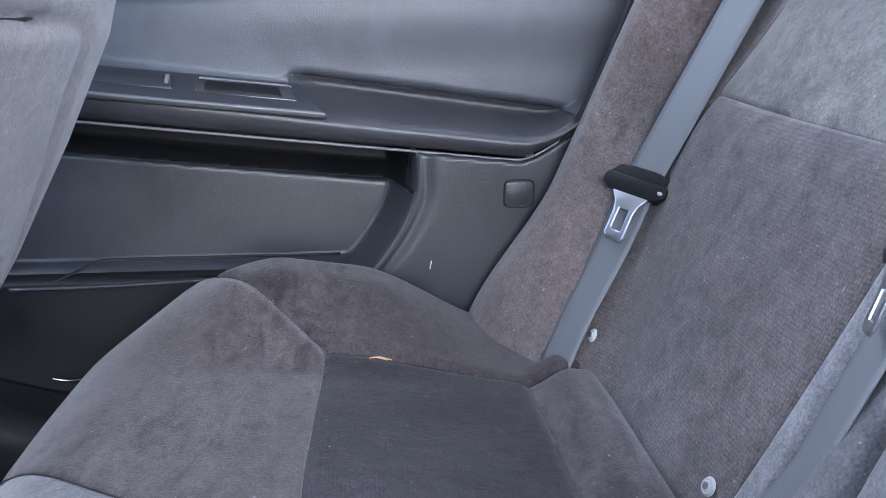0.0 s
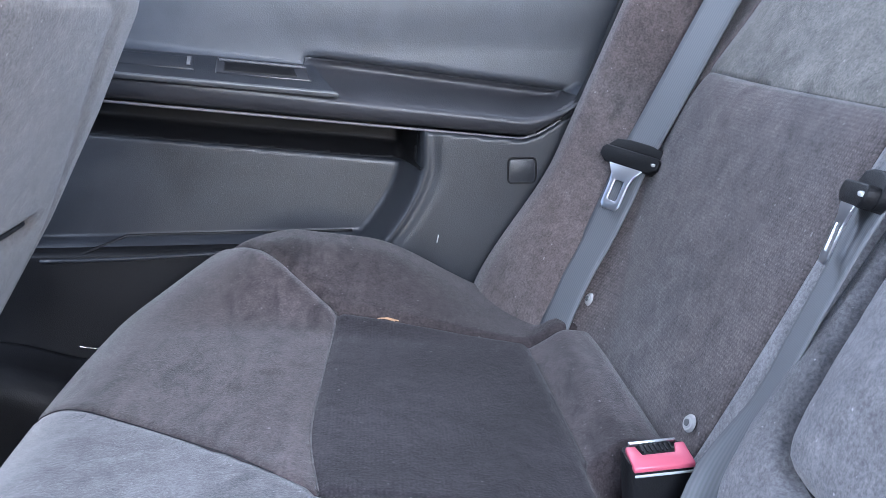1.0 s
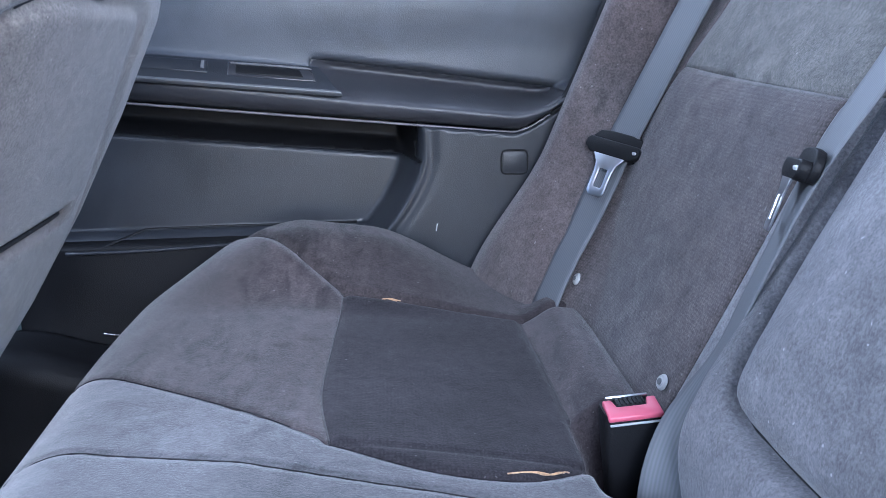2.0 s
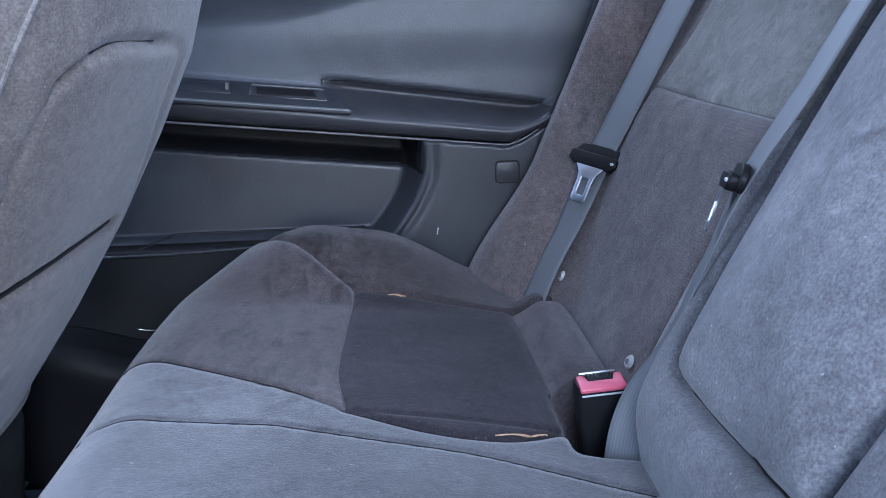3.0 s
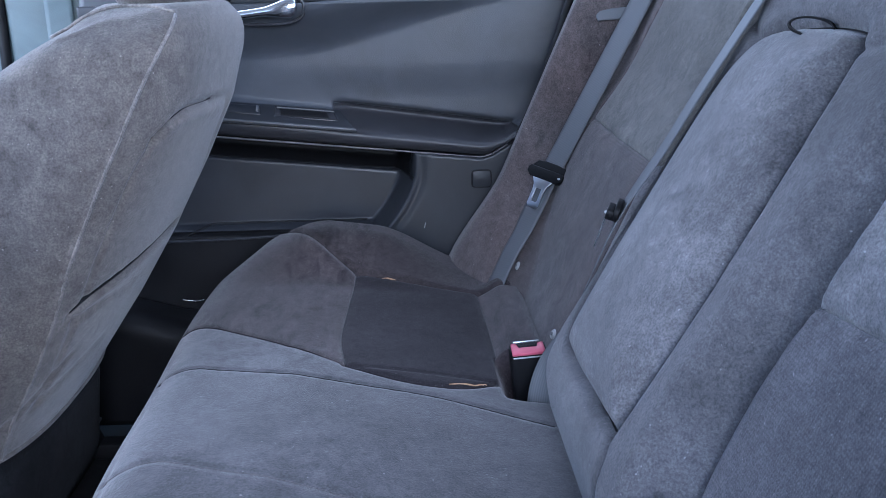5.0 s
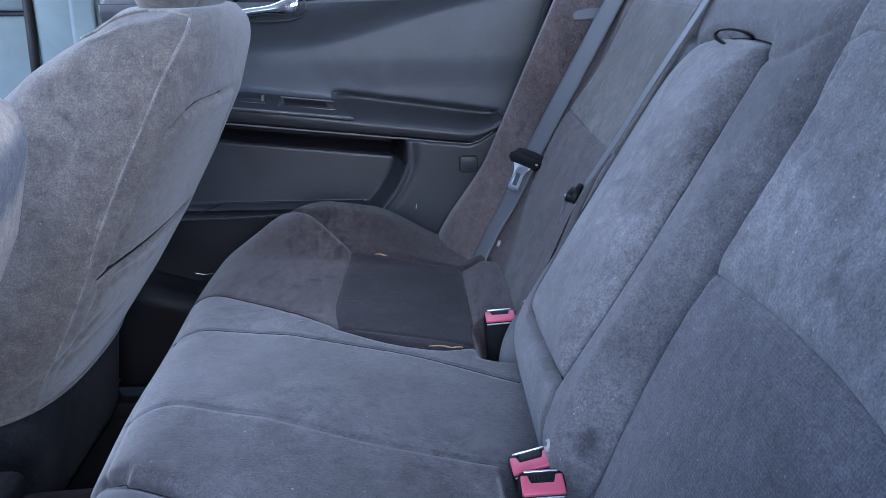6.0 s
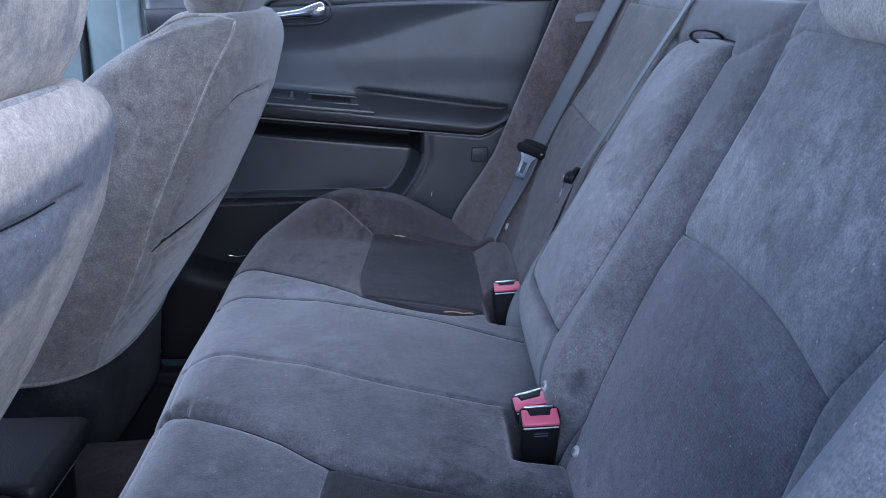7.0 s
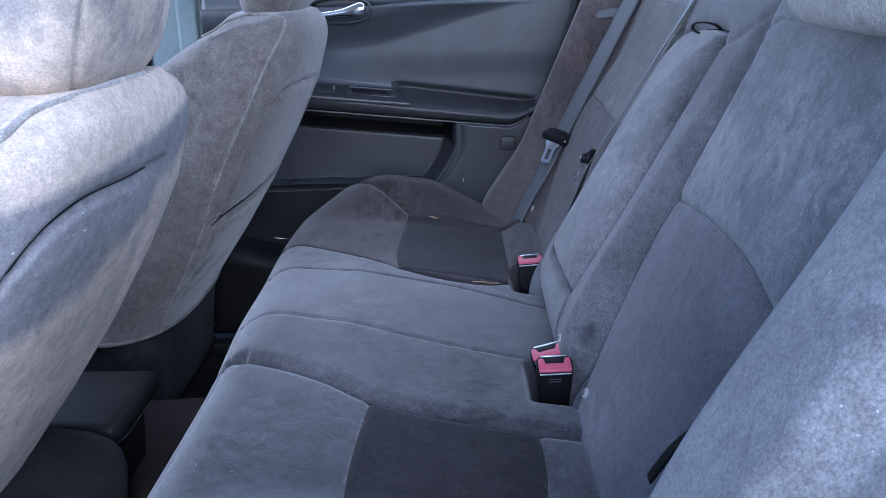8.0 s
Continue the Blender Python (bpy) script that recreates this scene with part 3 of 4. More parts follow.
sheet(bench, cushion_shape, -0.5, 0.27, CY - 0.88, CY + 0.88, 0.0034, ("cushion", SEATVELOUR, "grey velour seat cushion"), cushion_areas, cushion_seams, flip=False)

back_areas = [
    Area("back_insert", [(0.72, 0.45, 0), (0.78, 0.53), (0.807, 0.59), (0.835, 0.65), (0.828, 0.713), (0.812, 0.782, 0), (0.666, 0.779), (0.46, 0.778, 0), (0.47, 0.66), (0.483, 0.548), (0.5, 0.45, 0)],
         FARINSERT, "soiled brownish ribbed cloth back insert, darkened for weak light", 0.003, 0.0015, 0.004),
    Area("back_insert", [(0.07, 0.764, 0), (0.03, 0.766), (-0.1, 0.776), (-0.22, 0.775), (-0.33, 0.76, 0), (-0.35, 0.6), (-0.29, 0.45, 0), (0.03, 0.45, 0), (0.06, 0.55), (0.07, 0.65)],
         INSERT, "dark ribbed cloth back insert", 0.003, 0.0012, 0.004),
    Area("shoulder_panel", [(0.812, 0.782, 0), (0.666, 0.779), (0.46, 0.778, 0), (0.44, 0.778, 0), (0.44, 0.97, 0), (0.785, 0.97, 0), (0.802, 0.88)], SHOULDER, "lighter brushed velour shoulder panel", 0.003, 0.0015, 0.005),
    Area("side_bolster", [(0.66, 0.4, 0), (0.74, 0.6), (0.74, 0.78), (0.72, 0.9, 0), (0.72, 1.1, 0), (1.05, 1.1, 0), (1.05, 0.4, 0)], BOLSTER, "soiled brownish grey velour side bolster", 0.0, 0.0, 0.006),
    Area("shoulder_panel", [(0.07, 0.764, 0), (0.065, 0.85), (0.05, 0.93), (-0.02, 0.975, 0), (-0.34, 0.975, 0), (-0.365, 0.88), (-0.33, 0.76, 0), (-0.22, 0.775), (-0.1, 0.776), (0.03, 0.766)], VELOUR, "brushed velour shoulder panel", 0.004, 0.0015, 0.005, 0.015),
    Area("near_bolster", [(-0.36, 0.4, 0), (-0.4, 0.6), (-0.42, 0.75), (-0.4, 0.9), (-0.36, 1.1, 0), (-0.8, 1.1, 0), (-0.8, 0.4, 0)], DAYLIT, "grey velour side bolster, lightened in colour for doorway daylight", 0.0, 0.0, 0.006),
]
sheet(bench, back_shape, CY - 0.94, CY + 0.76, 0.44, 1.08, 0.005, ("backrest", VELOUR, "grey velour seat back"), back_areas, [Seam([(-0.002, 0.46), (0.016, 0.52), (0.032, 0.608), (0.034, 0.694), (0.024, 0.766), (0.008, 0.854), (-0.006, 0.95)], 0.012, 0.006)], flip=True)
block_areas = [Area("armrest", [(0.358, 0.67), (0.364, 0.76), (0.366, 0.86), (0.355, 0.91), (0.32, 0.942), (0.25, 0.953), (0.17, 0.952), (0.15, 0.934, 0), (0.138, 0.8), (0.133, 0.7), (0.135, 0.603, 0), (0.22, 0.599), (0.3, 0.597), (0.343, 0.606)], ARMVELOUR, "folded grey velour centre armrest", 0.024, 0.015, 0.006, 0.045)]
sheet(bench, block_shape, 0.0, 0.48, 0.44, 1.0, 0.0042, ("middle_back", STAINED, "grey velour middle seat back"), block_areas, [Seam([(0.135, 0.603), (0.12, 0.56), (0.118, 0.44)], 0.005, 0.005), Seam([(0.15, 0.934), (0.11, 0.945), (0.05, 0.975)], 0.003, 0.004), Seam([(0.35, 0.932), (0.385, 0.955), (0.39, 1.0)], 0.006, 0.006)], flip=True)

# dark cords stand in for shade where armrest and middle back meet neighbours
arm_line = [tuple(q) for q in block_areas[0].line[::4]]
piping(bench, block_shape, arm_line + arm_line[:1], 0.0011, VALANCE, -0.0143, "dark cord for the shade round the armrest", True, "crease_shade")
piping(bench, back_shape, [(-0.002, 0.46), (0.016, 0.52), (0.032, 0.608), (0.034, 0.694), (0.024, 0.766), (0.008, 0.854), (-0.006, 0.95)], 0.0014, VALANCE, -0.009, "dark cord for the shade beside the middle back", True, "crease_shade")

# pale sewing along the seams
for sm, cord in zip(cushion_seams[7:10], (STITCH, THREAD, STITCH)):
    piping(bench, cushion_shape, [tuple(q) for q in sm.line[::4]], 0.0007, cord, 0.0005 - sm.depth, "worn seam thread")
piping(bench, cushion_shape, [tuple(q) for q in cushion_areas[3].line[8:48:4]], 0.0006, STITCH, -0.0012, "dark seam thread")
piping(bench, cushion_shape, [(-0.043, 0.436), (-0.054, 0.516), (-0.052, 0.627), (-0.047, 0.755)], 0.0006, THREAD, -0.0026, "pale worn seam")
piping(bench, cushion_shape, [tuple(q) for q in cushion_seams[0].line[::8]], 0.0005, THREAD, -0.0076, "pale worn seam")

# ---- front seats ----
def front_seat(name, cy, mat, label, seams, dx=0.0, dz=0.0, hem=0.43, base=-0.72):
    s = thing(name, label, "car seat", (-0.55, cy, FLOOR))
    q = math.pi * 0.2
    sheet(s, seat_shape(cy, dx, dz), -q, q, hem, 0.985, 0.0045, ("backrest", mat, ""), [], seams, flip=False, thick=0.006)
    sheet(s, rest_shape(cy, dx, dz), -0.12 * math.pi, 0.12 * math.pi, 0.985, 1.175, 0.006, ("headrest", mat, ""), [], [Seam([(-0.09, 0.985), (-0.1, 1.175)], 0.003, 0.004)], flip=False, thick=0)
    box("seat_base", (0.46, 0.44, 0.25), VALANCE, s, (base, cy, 0.345), (0, 8, 0), bevel=0.06, label="dark grey cloth seat base")
    tube("hem", [tuple(float(c) for c in seat_shape(cy, dx, dz)(np.array(a), np.array(hem))) for a in np.linspace(-q, q, 90)], 0.004, mat, s, "rolled hem of the seat cover")
    return s


edge_l = [(-0.13, 0.43), (-0.153, 0.488), (-0.178, 0.608), (-0.203, 0.7), (-0.214, 0.78), (-0.212, 0.86), (-0.206, 0.915), (-0.194, 0.962)]
edge_r = [(-u, v) for u, v in edge_l]
crown = [(-0.4, 0.94), (-0.3, 0.962), (-0.2, 0.972), (0.2, 0.972), (0.3, 0.962), (0.4, 0.94)]
pax = front_seat("passenger_seat", 0.61, TAUPE, "taupe velour front passenger seat seen from behind",
           [Seam(edge_l, -0.0035, 0.004), Seam(edge_r, -0.0035, 0.004), Seam(crown, -0.002, 0.004),
            Seam([(-0.14, 0.828), (-0.11, 0.846), (-0.07, 0.856), (-0.01, 0.855)], 0.008, 0.006), Seam([(-0.01, 0.855), (0.012, 0.84), (0.02, 0.763), (0.055, 0.64), (0.07, 0.5)], 0.005, 0.005), Seam([(-0.14, 0.828), (-0.155, 0.78), (-0.15, 0.7), (-0.13, 0.6), (-0.11, 0.5)], 0.0035, 0.005),
            Seam([(-0.15, 0.63), (-0.12, 0.645), (-0.06, 0.657), (0.01, 0.666)], 0.014, 0.006), Seam([(-0.135, 0.618), (-0.08, 0.628), (-0.02, 0.622)], 0.004, 0.006),
            Seam([(-0.12, 0.5), (-0.03, 0.545)], 0.003, 0.009), Seam([(-0.22, 0.46), (-0.15, 0.5), (-0.1, 0.56)], 0.003, 0.008)])
drv = front_seat("driver_seat", -0.13, CRUSHED, "pale taupe crushed velour driver seat seen from behind, lightened for doorway daylight",
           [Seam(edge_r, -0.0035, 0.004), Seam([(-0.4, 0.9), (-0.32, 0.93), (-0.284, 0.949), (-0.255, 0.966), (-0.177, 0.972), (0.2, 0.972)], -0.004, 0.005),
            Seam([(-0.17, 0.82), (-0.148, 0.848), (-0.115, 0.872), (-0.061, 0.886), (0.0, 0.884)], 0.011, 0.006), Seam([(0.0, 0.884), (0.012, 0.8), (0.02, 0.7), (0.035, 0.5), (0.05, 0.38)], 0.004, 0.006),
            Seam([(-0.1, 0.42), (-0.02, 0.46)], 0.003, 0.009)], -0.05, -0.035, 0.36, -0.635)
for line in (edge_l, edge_r, [(-0.5, 0.94), (-0.42, 0.962), (-0.322, 0.972), (-0.196, 0.965)]):
    piping(pax, seat_shape(0.61), line, 0.002, PIPING, 0.0016, "pale raised piping")
piping(drv, seat_shape(-0.13, -0.05, -0.035), [(-0.36, 0.92), (-0.3, 0.94), (-0.269, 0.951), (-0.235, 0.966), (-0.114, 0.973), (0.03, 0.976)], 0.004, PALEVELOUR, 0.001, "frayed pale piping")
# dark cords imitate the shade inside the openings and creases of the covers
slit = [(-0.15, 0.63), (-0.12, 0.645), (-0.06, 0.657), (0.01, 0.666)]
piping(pax, seat_shape(0.61), slit, 0.0026, VALANCE, -0.0062, "dark cord for the shade in the cover slit", False, "slit")
piping(pax, seat_shape(0.61), [(-0.105, 0.848), (-0.07, 0.856), (-0.01, 0.855)], 0.0008, VALANCE, -0.0075, "dark cord for the shade under the creased cover", False, "fold_shade")
piping(drv, seat_shape(-0.13, -0.05, -0.035), [(-0.17, 0.82), (-0.148, 0.848), (-0.115, 0.872), (-0.061, 0.886), (0.0, 0.884)], 0.0008, VALANCE, -0.0075, "dark cord for the shade under the creased cover", False, "fold_shade")

# ---- far rear door ----
door = thing("door_rear", "charcoal plastic rear door trim with armrest and map pocket", "car door", (-0.15, 1.03, 0.25), kind="structure")
sheet(door, door_shape, -0.505, 0.345, 0.22, 0.965, 0.0036, ("door_panel", PANEL, ""), [Area("map_pocket", [(-0.53, 0.2, 0), (-0.53, 0.551, 0), (-0.02, 0.551, 0), (0.02, 0.2, 0)], DARK, "black moulded map pocket", 0.0, 0.0),
    # black band painted in for the shade that the armrest casts
    Area("armrest_shade", [(-0.53, 0.767, 0), (0.0, 0.7115), (0.048, 0.707, 0), (0.046, 0.66, 0), (0.0, 0.656), (-0.53, 0.708, 0)], DARK, "black band painted for the shade under the armrest", 0.0, 0.0),
    Area("armrest", [(-0.09, 0.788, 0), (-0.06, 0.7844), (0.37, 0.724, 0), (0.27, 0.7332), (0.25, 0.73), (0.22, 0.7133), (0.2, 0.7012), (0.17, 0.6935), (0.0, 0.711), (-0.53, 0.7656, 0), (-0.53, 0.79, 0), (-0.1, 0.75, 0)], ARMREST, "dark satin moulded armrest", 0.0, 0.0),
    # shade below the armrest is put into this panel's colour
    Area("lower_panel", [(-0.53, 0.7656, 0), (0.0, 0.711), (0.17, 0.6935), (0.2, 0.7012), (0.22, 0.7133), (0.25, 0.73), (0.27, 0.7332), (0.37, 0.723, 0), (0.37, 0.2, 0), (-0.53, 0.2, 0)], LOWER, "lower door panel, darkened in colour for shade", 0.0, 0.0)], [], thick=0.01, flip=False)


def door_y(x, z):
    return float(door_shape(np.array(x), np.array(z))[1])


def on_door(x, z, out=0.0):
    return (x, door_y(x, z) - out, z)


# upper trim above the parting line, up to the window
def upper_shape(u, v):
    line = 0.966 + 0.045 * np.clip(u + 0.12, -1, 0)
    t = (v - 0.962) / 0.1
    return u, door_top(u, 0.965) + 0.012 + 0.004 * ss(0.12, 0.0, t) + 0.05 * t ** 2, line + 0.105 * t


sheet(door, upper_shape, -0.505, 0.36, 0.962, 1.062, 0.01, ("upper_trim", PANEL, "dark upper door trim"), thick=0.01)
tube("parting_line", [(x, float(door_top(x, 0.965)) + 0.016, 0.964 + 0.045 * min(x + 0.12, 0)) for x in np.linspace(-0.5, 0.34, 40)], 0.0035, RUBBER, door)
# bright parting line along the underside of the armrest
tube("armrest_edge", [(x, 0.973, 0.7085 - 0.103 * x + 0.05 * float(ss(0.17, 0.27, x))) for x in np.linspace(-0.5, 0.27, 60)], 0.0017, TRIMLINE, door, "pale worn edge of the armrest")


plate = thing("window_switch_plate", "dark plastic window switch plate set into the door armrest", "switch plate", (-0.17, 0.97, 0.77))
BEV = lambda x, h: (x, 0.952 + 1.15 * h, 0.7455 - 0.1 * (x + 0.05) + h)


def plate_piece(name, x0, x1, x2, h0, h1, lift, mat, thick, label="", bevel=0.0022):
    """A flat piece of the switch plate; x2 is where its upper edge ends."""
    bm = bmesh.new()
    n = Vector((0, -0.66, 0.75))
    ring = [Vector(BEV(x0, h0)), Vector(BEV(x1, h0)), Vector(BEV(x2, h1)), Vector(BEV(x0, h1))]
    top = [bm.verts.new(p + n * lift) for p in ring]
    low = [bm.verts.new(p + n * (lift - thick)) for p in ring]
    bm.faces.new(top), bm.faces.new(low[::-1])
    for k in range(4):
        bm.faces.new((top[k], low[k], low[(k + 1) % 4], top[(k + 1) % 4]))
    bmesh.ops.recalc_face_normals(bm, faces=bm.faces[:])
    bmesh.ops.bevel(bm, geom=bm.edges[:], offset=bevel, segments=2, profile=0.5, affect="EDGES")
    return soft_flat(part(name, bm, mat, plate, label))


plate_piece("plate", -0.5, -0.048, -0.076, 0.0, 0.029, 0.006, LOWER, 0.01, "black switch plate")
plate_piece("lower_rim", -0.5, -0.046, -0.049, -0.001, 0.0018, 0.0078, SATIN, 0.008, "worn satin rim", 0.0015)
plate_piece("pull_cup", -0.19, -0.078, -0.088, 0.01, 0.027, 0.0075, GLOSSY, 0.006, "recessed glossy cup")
plate_piece("cup_floor", -0.18, -0.094, -0.1, 0.012, 0.022, 0.009, DARK, 0.004)
plate_piece("cup_rim", -0.186, -0.084, -0.09, 0.0225, 0.0242, 0.0098, SATIN, 0.003, "satin upper edge of the cup", 0.001)
plate_piece("switch", -0.36, -0.213, -0.215, 0.011, 0.025, 0.0075, LOWER, 0.006, "grey rocker switch")
plate_piece("switch_mark", -0.222, -0.217, -0.217, 0.014, 0.023, 0.0105, SATIN, 0.002, "small pale mark", 0.0008)

pocket_line = [(-0.395, 0.5405), (-0.375, 0.549), (-0.34, 0.556)] + [(x, 0.557) for x in np.linspace(-0.3, -0.04, 14)]
tube("pocket_slit", [on_door(x, z, 0.0005) for x, z in pocket_line], 0.0022, RUBBER, door, "thin dark slit over the map pocket")
tube("pocket_lip", [on_door(x, 0.5405 + 0.01 * float(ss(-0.39, -0.05, x)), 0.001) for x in np.linspace(-0.43, -0.04, 24)], 0.0025, LOWER, door, "rounded upper lip of the map pocket")

# square cover of the child lock on the lower panel
cover = thing("square_cover", "small square blanking cover in the door trim", "cover", (0.17, 0.966, 0.65))
box("cover", (0.034, 0.004, 0.031), LOWER, cover, (0.175, door_y(0.175, 0.652) + 0.0018, 0.652), bevel=0.003)
ring = [(0.175 + 0.0175 * math.copysign(abs(math.cos(a)) ** 0.35, math.cos(a)), door_y(0.175, 0.652), 0.652 + 0.016 * math.copysign(abs(math.sin(a)) ** 0.35, math.sin(a))) for a in np.linspace(0, math.tau, 40, endpoint=False)]
tube("gap", ring, 0.0014, RUBBER, cover, closed=True, sides=6)

# release handle
handle = thing("door_handle", "chrome inner door release handle in a dark bowl", "door handle", (-0.18, 0.96, 0.95))
bowl = [(-0.195 + 0.068 * math.copysign(abs(math.cos(a)) ** 0.7, math.cos(a)), 0.962, 0.956 + 0.026 * math.copysign(abs(math.sin(a)) ** 0.7, math.sin(a))) for a in np.linspace(0, math.tau, 48, endpoint=False)]
bm = bmesh.new()
rim = [bm.verts.new(p) for p in bowl]
deep = [bm.verts.new((x * 0.8 - 0.195 * 0.2, 0.985, 0.956 + (z - 0.956) * 0.75)) for x, y, z in bowl]
for k in range(48):
    bm.faces.new((rim[k], rim[(k + 1) % 48], deep[(k + 1) % 48], deep[k]))
bm.faces.new(deep)
bmesh.ops.recalc_face_normals(bm, faces=bm.faces[:])
soft(part("bowl", bm, DARK, handle, "black recessed bowl"))
tube("bowl_rim", bowl, 0.003, GLOSSY, handle, "glossy dark rim", closed=True)


def lever_shape(u, v):
    a = v / 0.012
    t = (u + 0.25) / 0.115
    h = 0.008 + 0.009 * ss(0.45, 0.95, t)
    k = np.sqrt(np.clip(1 - np.clip((t - 0.86) / 0.14, 0, 1) ** 2.5, 0, 1)) * np.sqrt(np.clip(1 - np.clip((0.06 - t) / 0.06, 0, 1) ** 2, 0.02, 1))
    return u, 0.951 - 0.01 * ss(0.1, 0.8, t) + 0.008 * np.cos(a) * k, 0.945 + 0.014 * t + h * np.sin(a) * k


sheet(handle, lever_shape, -0.25, -0.135, -0.012 * math.pi, 0.012 * math.pi, 0.003, ("lever", CHROME, "polished chrome lever"), thick=0)

# rubber seal along the rear edge of the door
seal = thing("door_seal", "black rubber weather seal along the rear door edge", "seal", (0.26, 0.985, 0.74), kind="structure")
run = line3([(0.226, 0.975, 0.712), (0.25, 0.969, 0.745), (0.286, 0.969, 0.83), (0.31, 0.969, 0.9), (0.33, 0.969, 0.965), (0.36, 0.985, 1.06)], 8)
tube("seal_bead", run, 0.0075, RUBBER, seal)
tube("seal_lip", [p + Vector((0.012, 0.002, 0)) for p in run], 0.004, GLOSSY, seal, "glossier inner lip")

# lower sill trim with its bright strip, and the speaker ring
sill = thing("sill_trim", "black moulded sill trim beside the far footwell", "trim", (-0.42, 0.94, FLOOR), kind="structure")


def sill_shape(u, v):
    side, fall = roll(v, 0.06, 0.035)
    return u, 0.995 - side, 0.405 + 0.03 * ss(-0.36, -0.5, u) - fall


sheet(sill, sill_shape, -0.66, 0.2, 0.0, 0.3, 0.01, ("sill_cover", DARK, ""), thick=0.006, flip=True)
tube("bright_strip", line3([(-0.39, 0.984, 0.429), (-0.37, 0.986, 0.425), (-0.352, 0.987, 0.4265)], 6), 0.0011, CHROME, sill, "thin bright metal strip")

# scratch in the lower trim
scratch = thing("scratch", "short pale scratch in the door plastic", "scratch", on_door(0.07, 0.567))
tube("scratch_mark", [on_door(0.069, 0.562, 0.0002), on_door(0.071, 0.572, 0.0002)], 0.0008, PALE, scratch, sides=6)

# ---- seat belts ----
def on_back(y, z, out=0.004):
    p = [float(q) for q in back_shape(np.array(y), np.array(z))]
    return (p[0] - 0.92 * out, p[1], p[2] + 0.39 * out)


def tongue(parent, at, out, down, size=1.0):
    """A belt tongue: black moulded head with a slot and a bright steel blade with a window."""
    out, down = Vector(out).normalized(), Vector(down).normalized()
    across = down.cross(out).normalized()
    out = across.cross(down)
    m = Matrix((across, down, out)).transposed().to_4x4()
    m = m @ Matrix.Scale(size, 4)
    m.translation = Vector(at)

    def outline(points, depth, z, bevel, name, mat, label, hole=None):
        bm = bmesh.new()
        loops = [points] + ([hole] if hole else [])
        tops, lows = [], []
        for lp in loops:
            tops.append([bm.verts.new((x, y, z)) for x, y in lp])
            lows.append([bm.verts.new((x, y, z - depth)) for x, y in lp])
        if hole:
            n = len(points)
            for k in range(n):
                bm.faces.new((tops[0][k], tops[0][(k + 1) % n], tops[1][(k + 1) % n], tops[1][k]))
                bm.faces.new((lows[0][k], lows[1][k], lows[1][(k + 1) % n], lows[0][(k + 1) % n]))
        else:
            bm.faces.new(tops[0]), bm.faces.new(lows[0][::-1])
        for tp, lw in zip(tops, lows):
            for k in range(len(tp)):
                bm.faces.new((tp[k], lw[k], lw[(k + 1) % len(tp)], tp[(k + 1) % len(tp)]))
        bmesh.ops.recalc_face_normals(bm, faces=bm.faces[:])
        edges = [e for e in bm.edges if abs(e.verts[0].co.z - e.verts[1].co.z) < 1e-6 and len(e.link_faces) == 2 and e.calc_face_angle(0) > 1]
        bmesh.ops.bevel(bm, geom=edges, offset=bevel, segments=2, profile=0.5, affect="EDGES")
        bm.transform(m)
        return soft_flat(part(name, bm, mat, parent, label))

    head = [(-0.038, -0.004), (-0.028, -0.015), (-0.012, -0.017), (0.012, -0.017), (0.028, -0.015), (0.038, -0.004), (0.037, 0.007), (0.027, 0.014), (-0.027, 0.014), (-0.037, 0.007)]
    outline(head, 0.009, -0.002, 0.0018, "tongue_head", DARK, "black moulded belt tongue head")
    bar = [(-0.036, 0.0), (-0.032, -0.004), (0.032, -0.004), (0.036, 0.0), (0.036, 0.008), (0.027, 0.0145), (-0.027, 0.0145), (-0.036, 0.008)]
    outline(bar, 0.011, 0.008, 0.0018, "tongue_bar", DARK, "black front bar of the tongue")
    blade = [(-0.022, 0.012), (0.022, 0.012), (0.0135, 0.024), (0.0115, 0.034), (0.0115, 0.058), (0.008, 0.063), (-0.008, 0.063), (-0.0115, 0.058), (-0.0115, 0.034), (-0.0135, 0.024)]
    window = [(-0.0055, 0.03), (0.0055, 0.03), (0.0055, 0.0305), (0.0055, 0.034), (0.0058, 0.05), (0.0046, 0.053), (-0.0046, 0.053), (-0.0058, 0.05), (-0.0055, 0.034), (-0.0055, 0.0305)]
    outline(blade, 0.0024, 0.0075, 0.0006, "tongue_blade", STEEL, "bright steel blade with a slot", window)
    box("stop_button", (0.004, 0.005, 0.003), PALE, parent, tuple(m @ Vector((-0.03, 0.004, 0.008))), bevel=0.001, label="small pale stop")


belt = thing("outer_seat_belt", "light grey webbing seat belt hanging down the seat back", "seat belt", (0.2, 0.83, 0.5))
spots = [(0.824, 0.643), (0.81, 0.6), (0.793, 0.56), (0.778, 0.515), (0.77, 0.475)]
top, low = Vector(on_back(0.84, 0.97, 0.016)), Vector(on_back(0.836, 0.682, 0.011))
path = line3([top.lerp(low, k / 6) for k in range(-1, 7)] + [on_back(y, z, 0.011 if z > 0.6 else 0.007) for y, z in spots], 6)
strap("strap", path, [Vector((-0.78, -0.45, 0.4)).lerp(Vector((-0.87, -0.38, 0.3)), float(ss(0.66, 0.54, q.z))) for q in path], 0.047, WEB, belt, "ribbed light grey webbing")
tongue(belt, Vector(on_back(0.832, 0.682, 0.019)) + Vector((0.0, -0.004, 0.001)), (-0.66, -0.66, 0.3), (-0.4, -0.17, -0.9))
guide = thing("belt_guide", "pale grey cloth belt guide on the seat bolster", "belt guide", on_back(0.845, 0.935, 0.0))
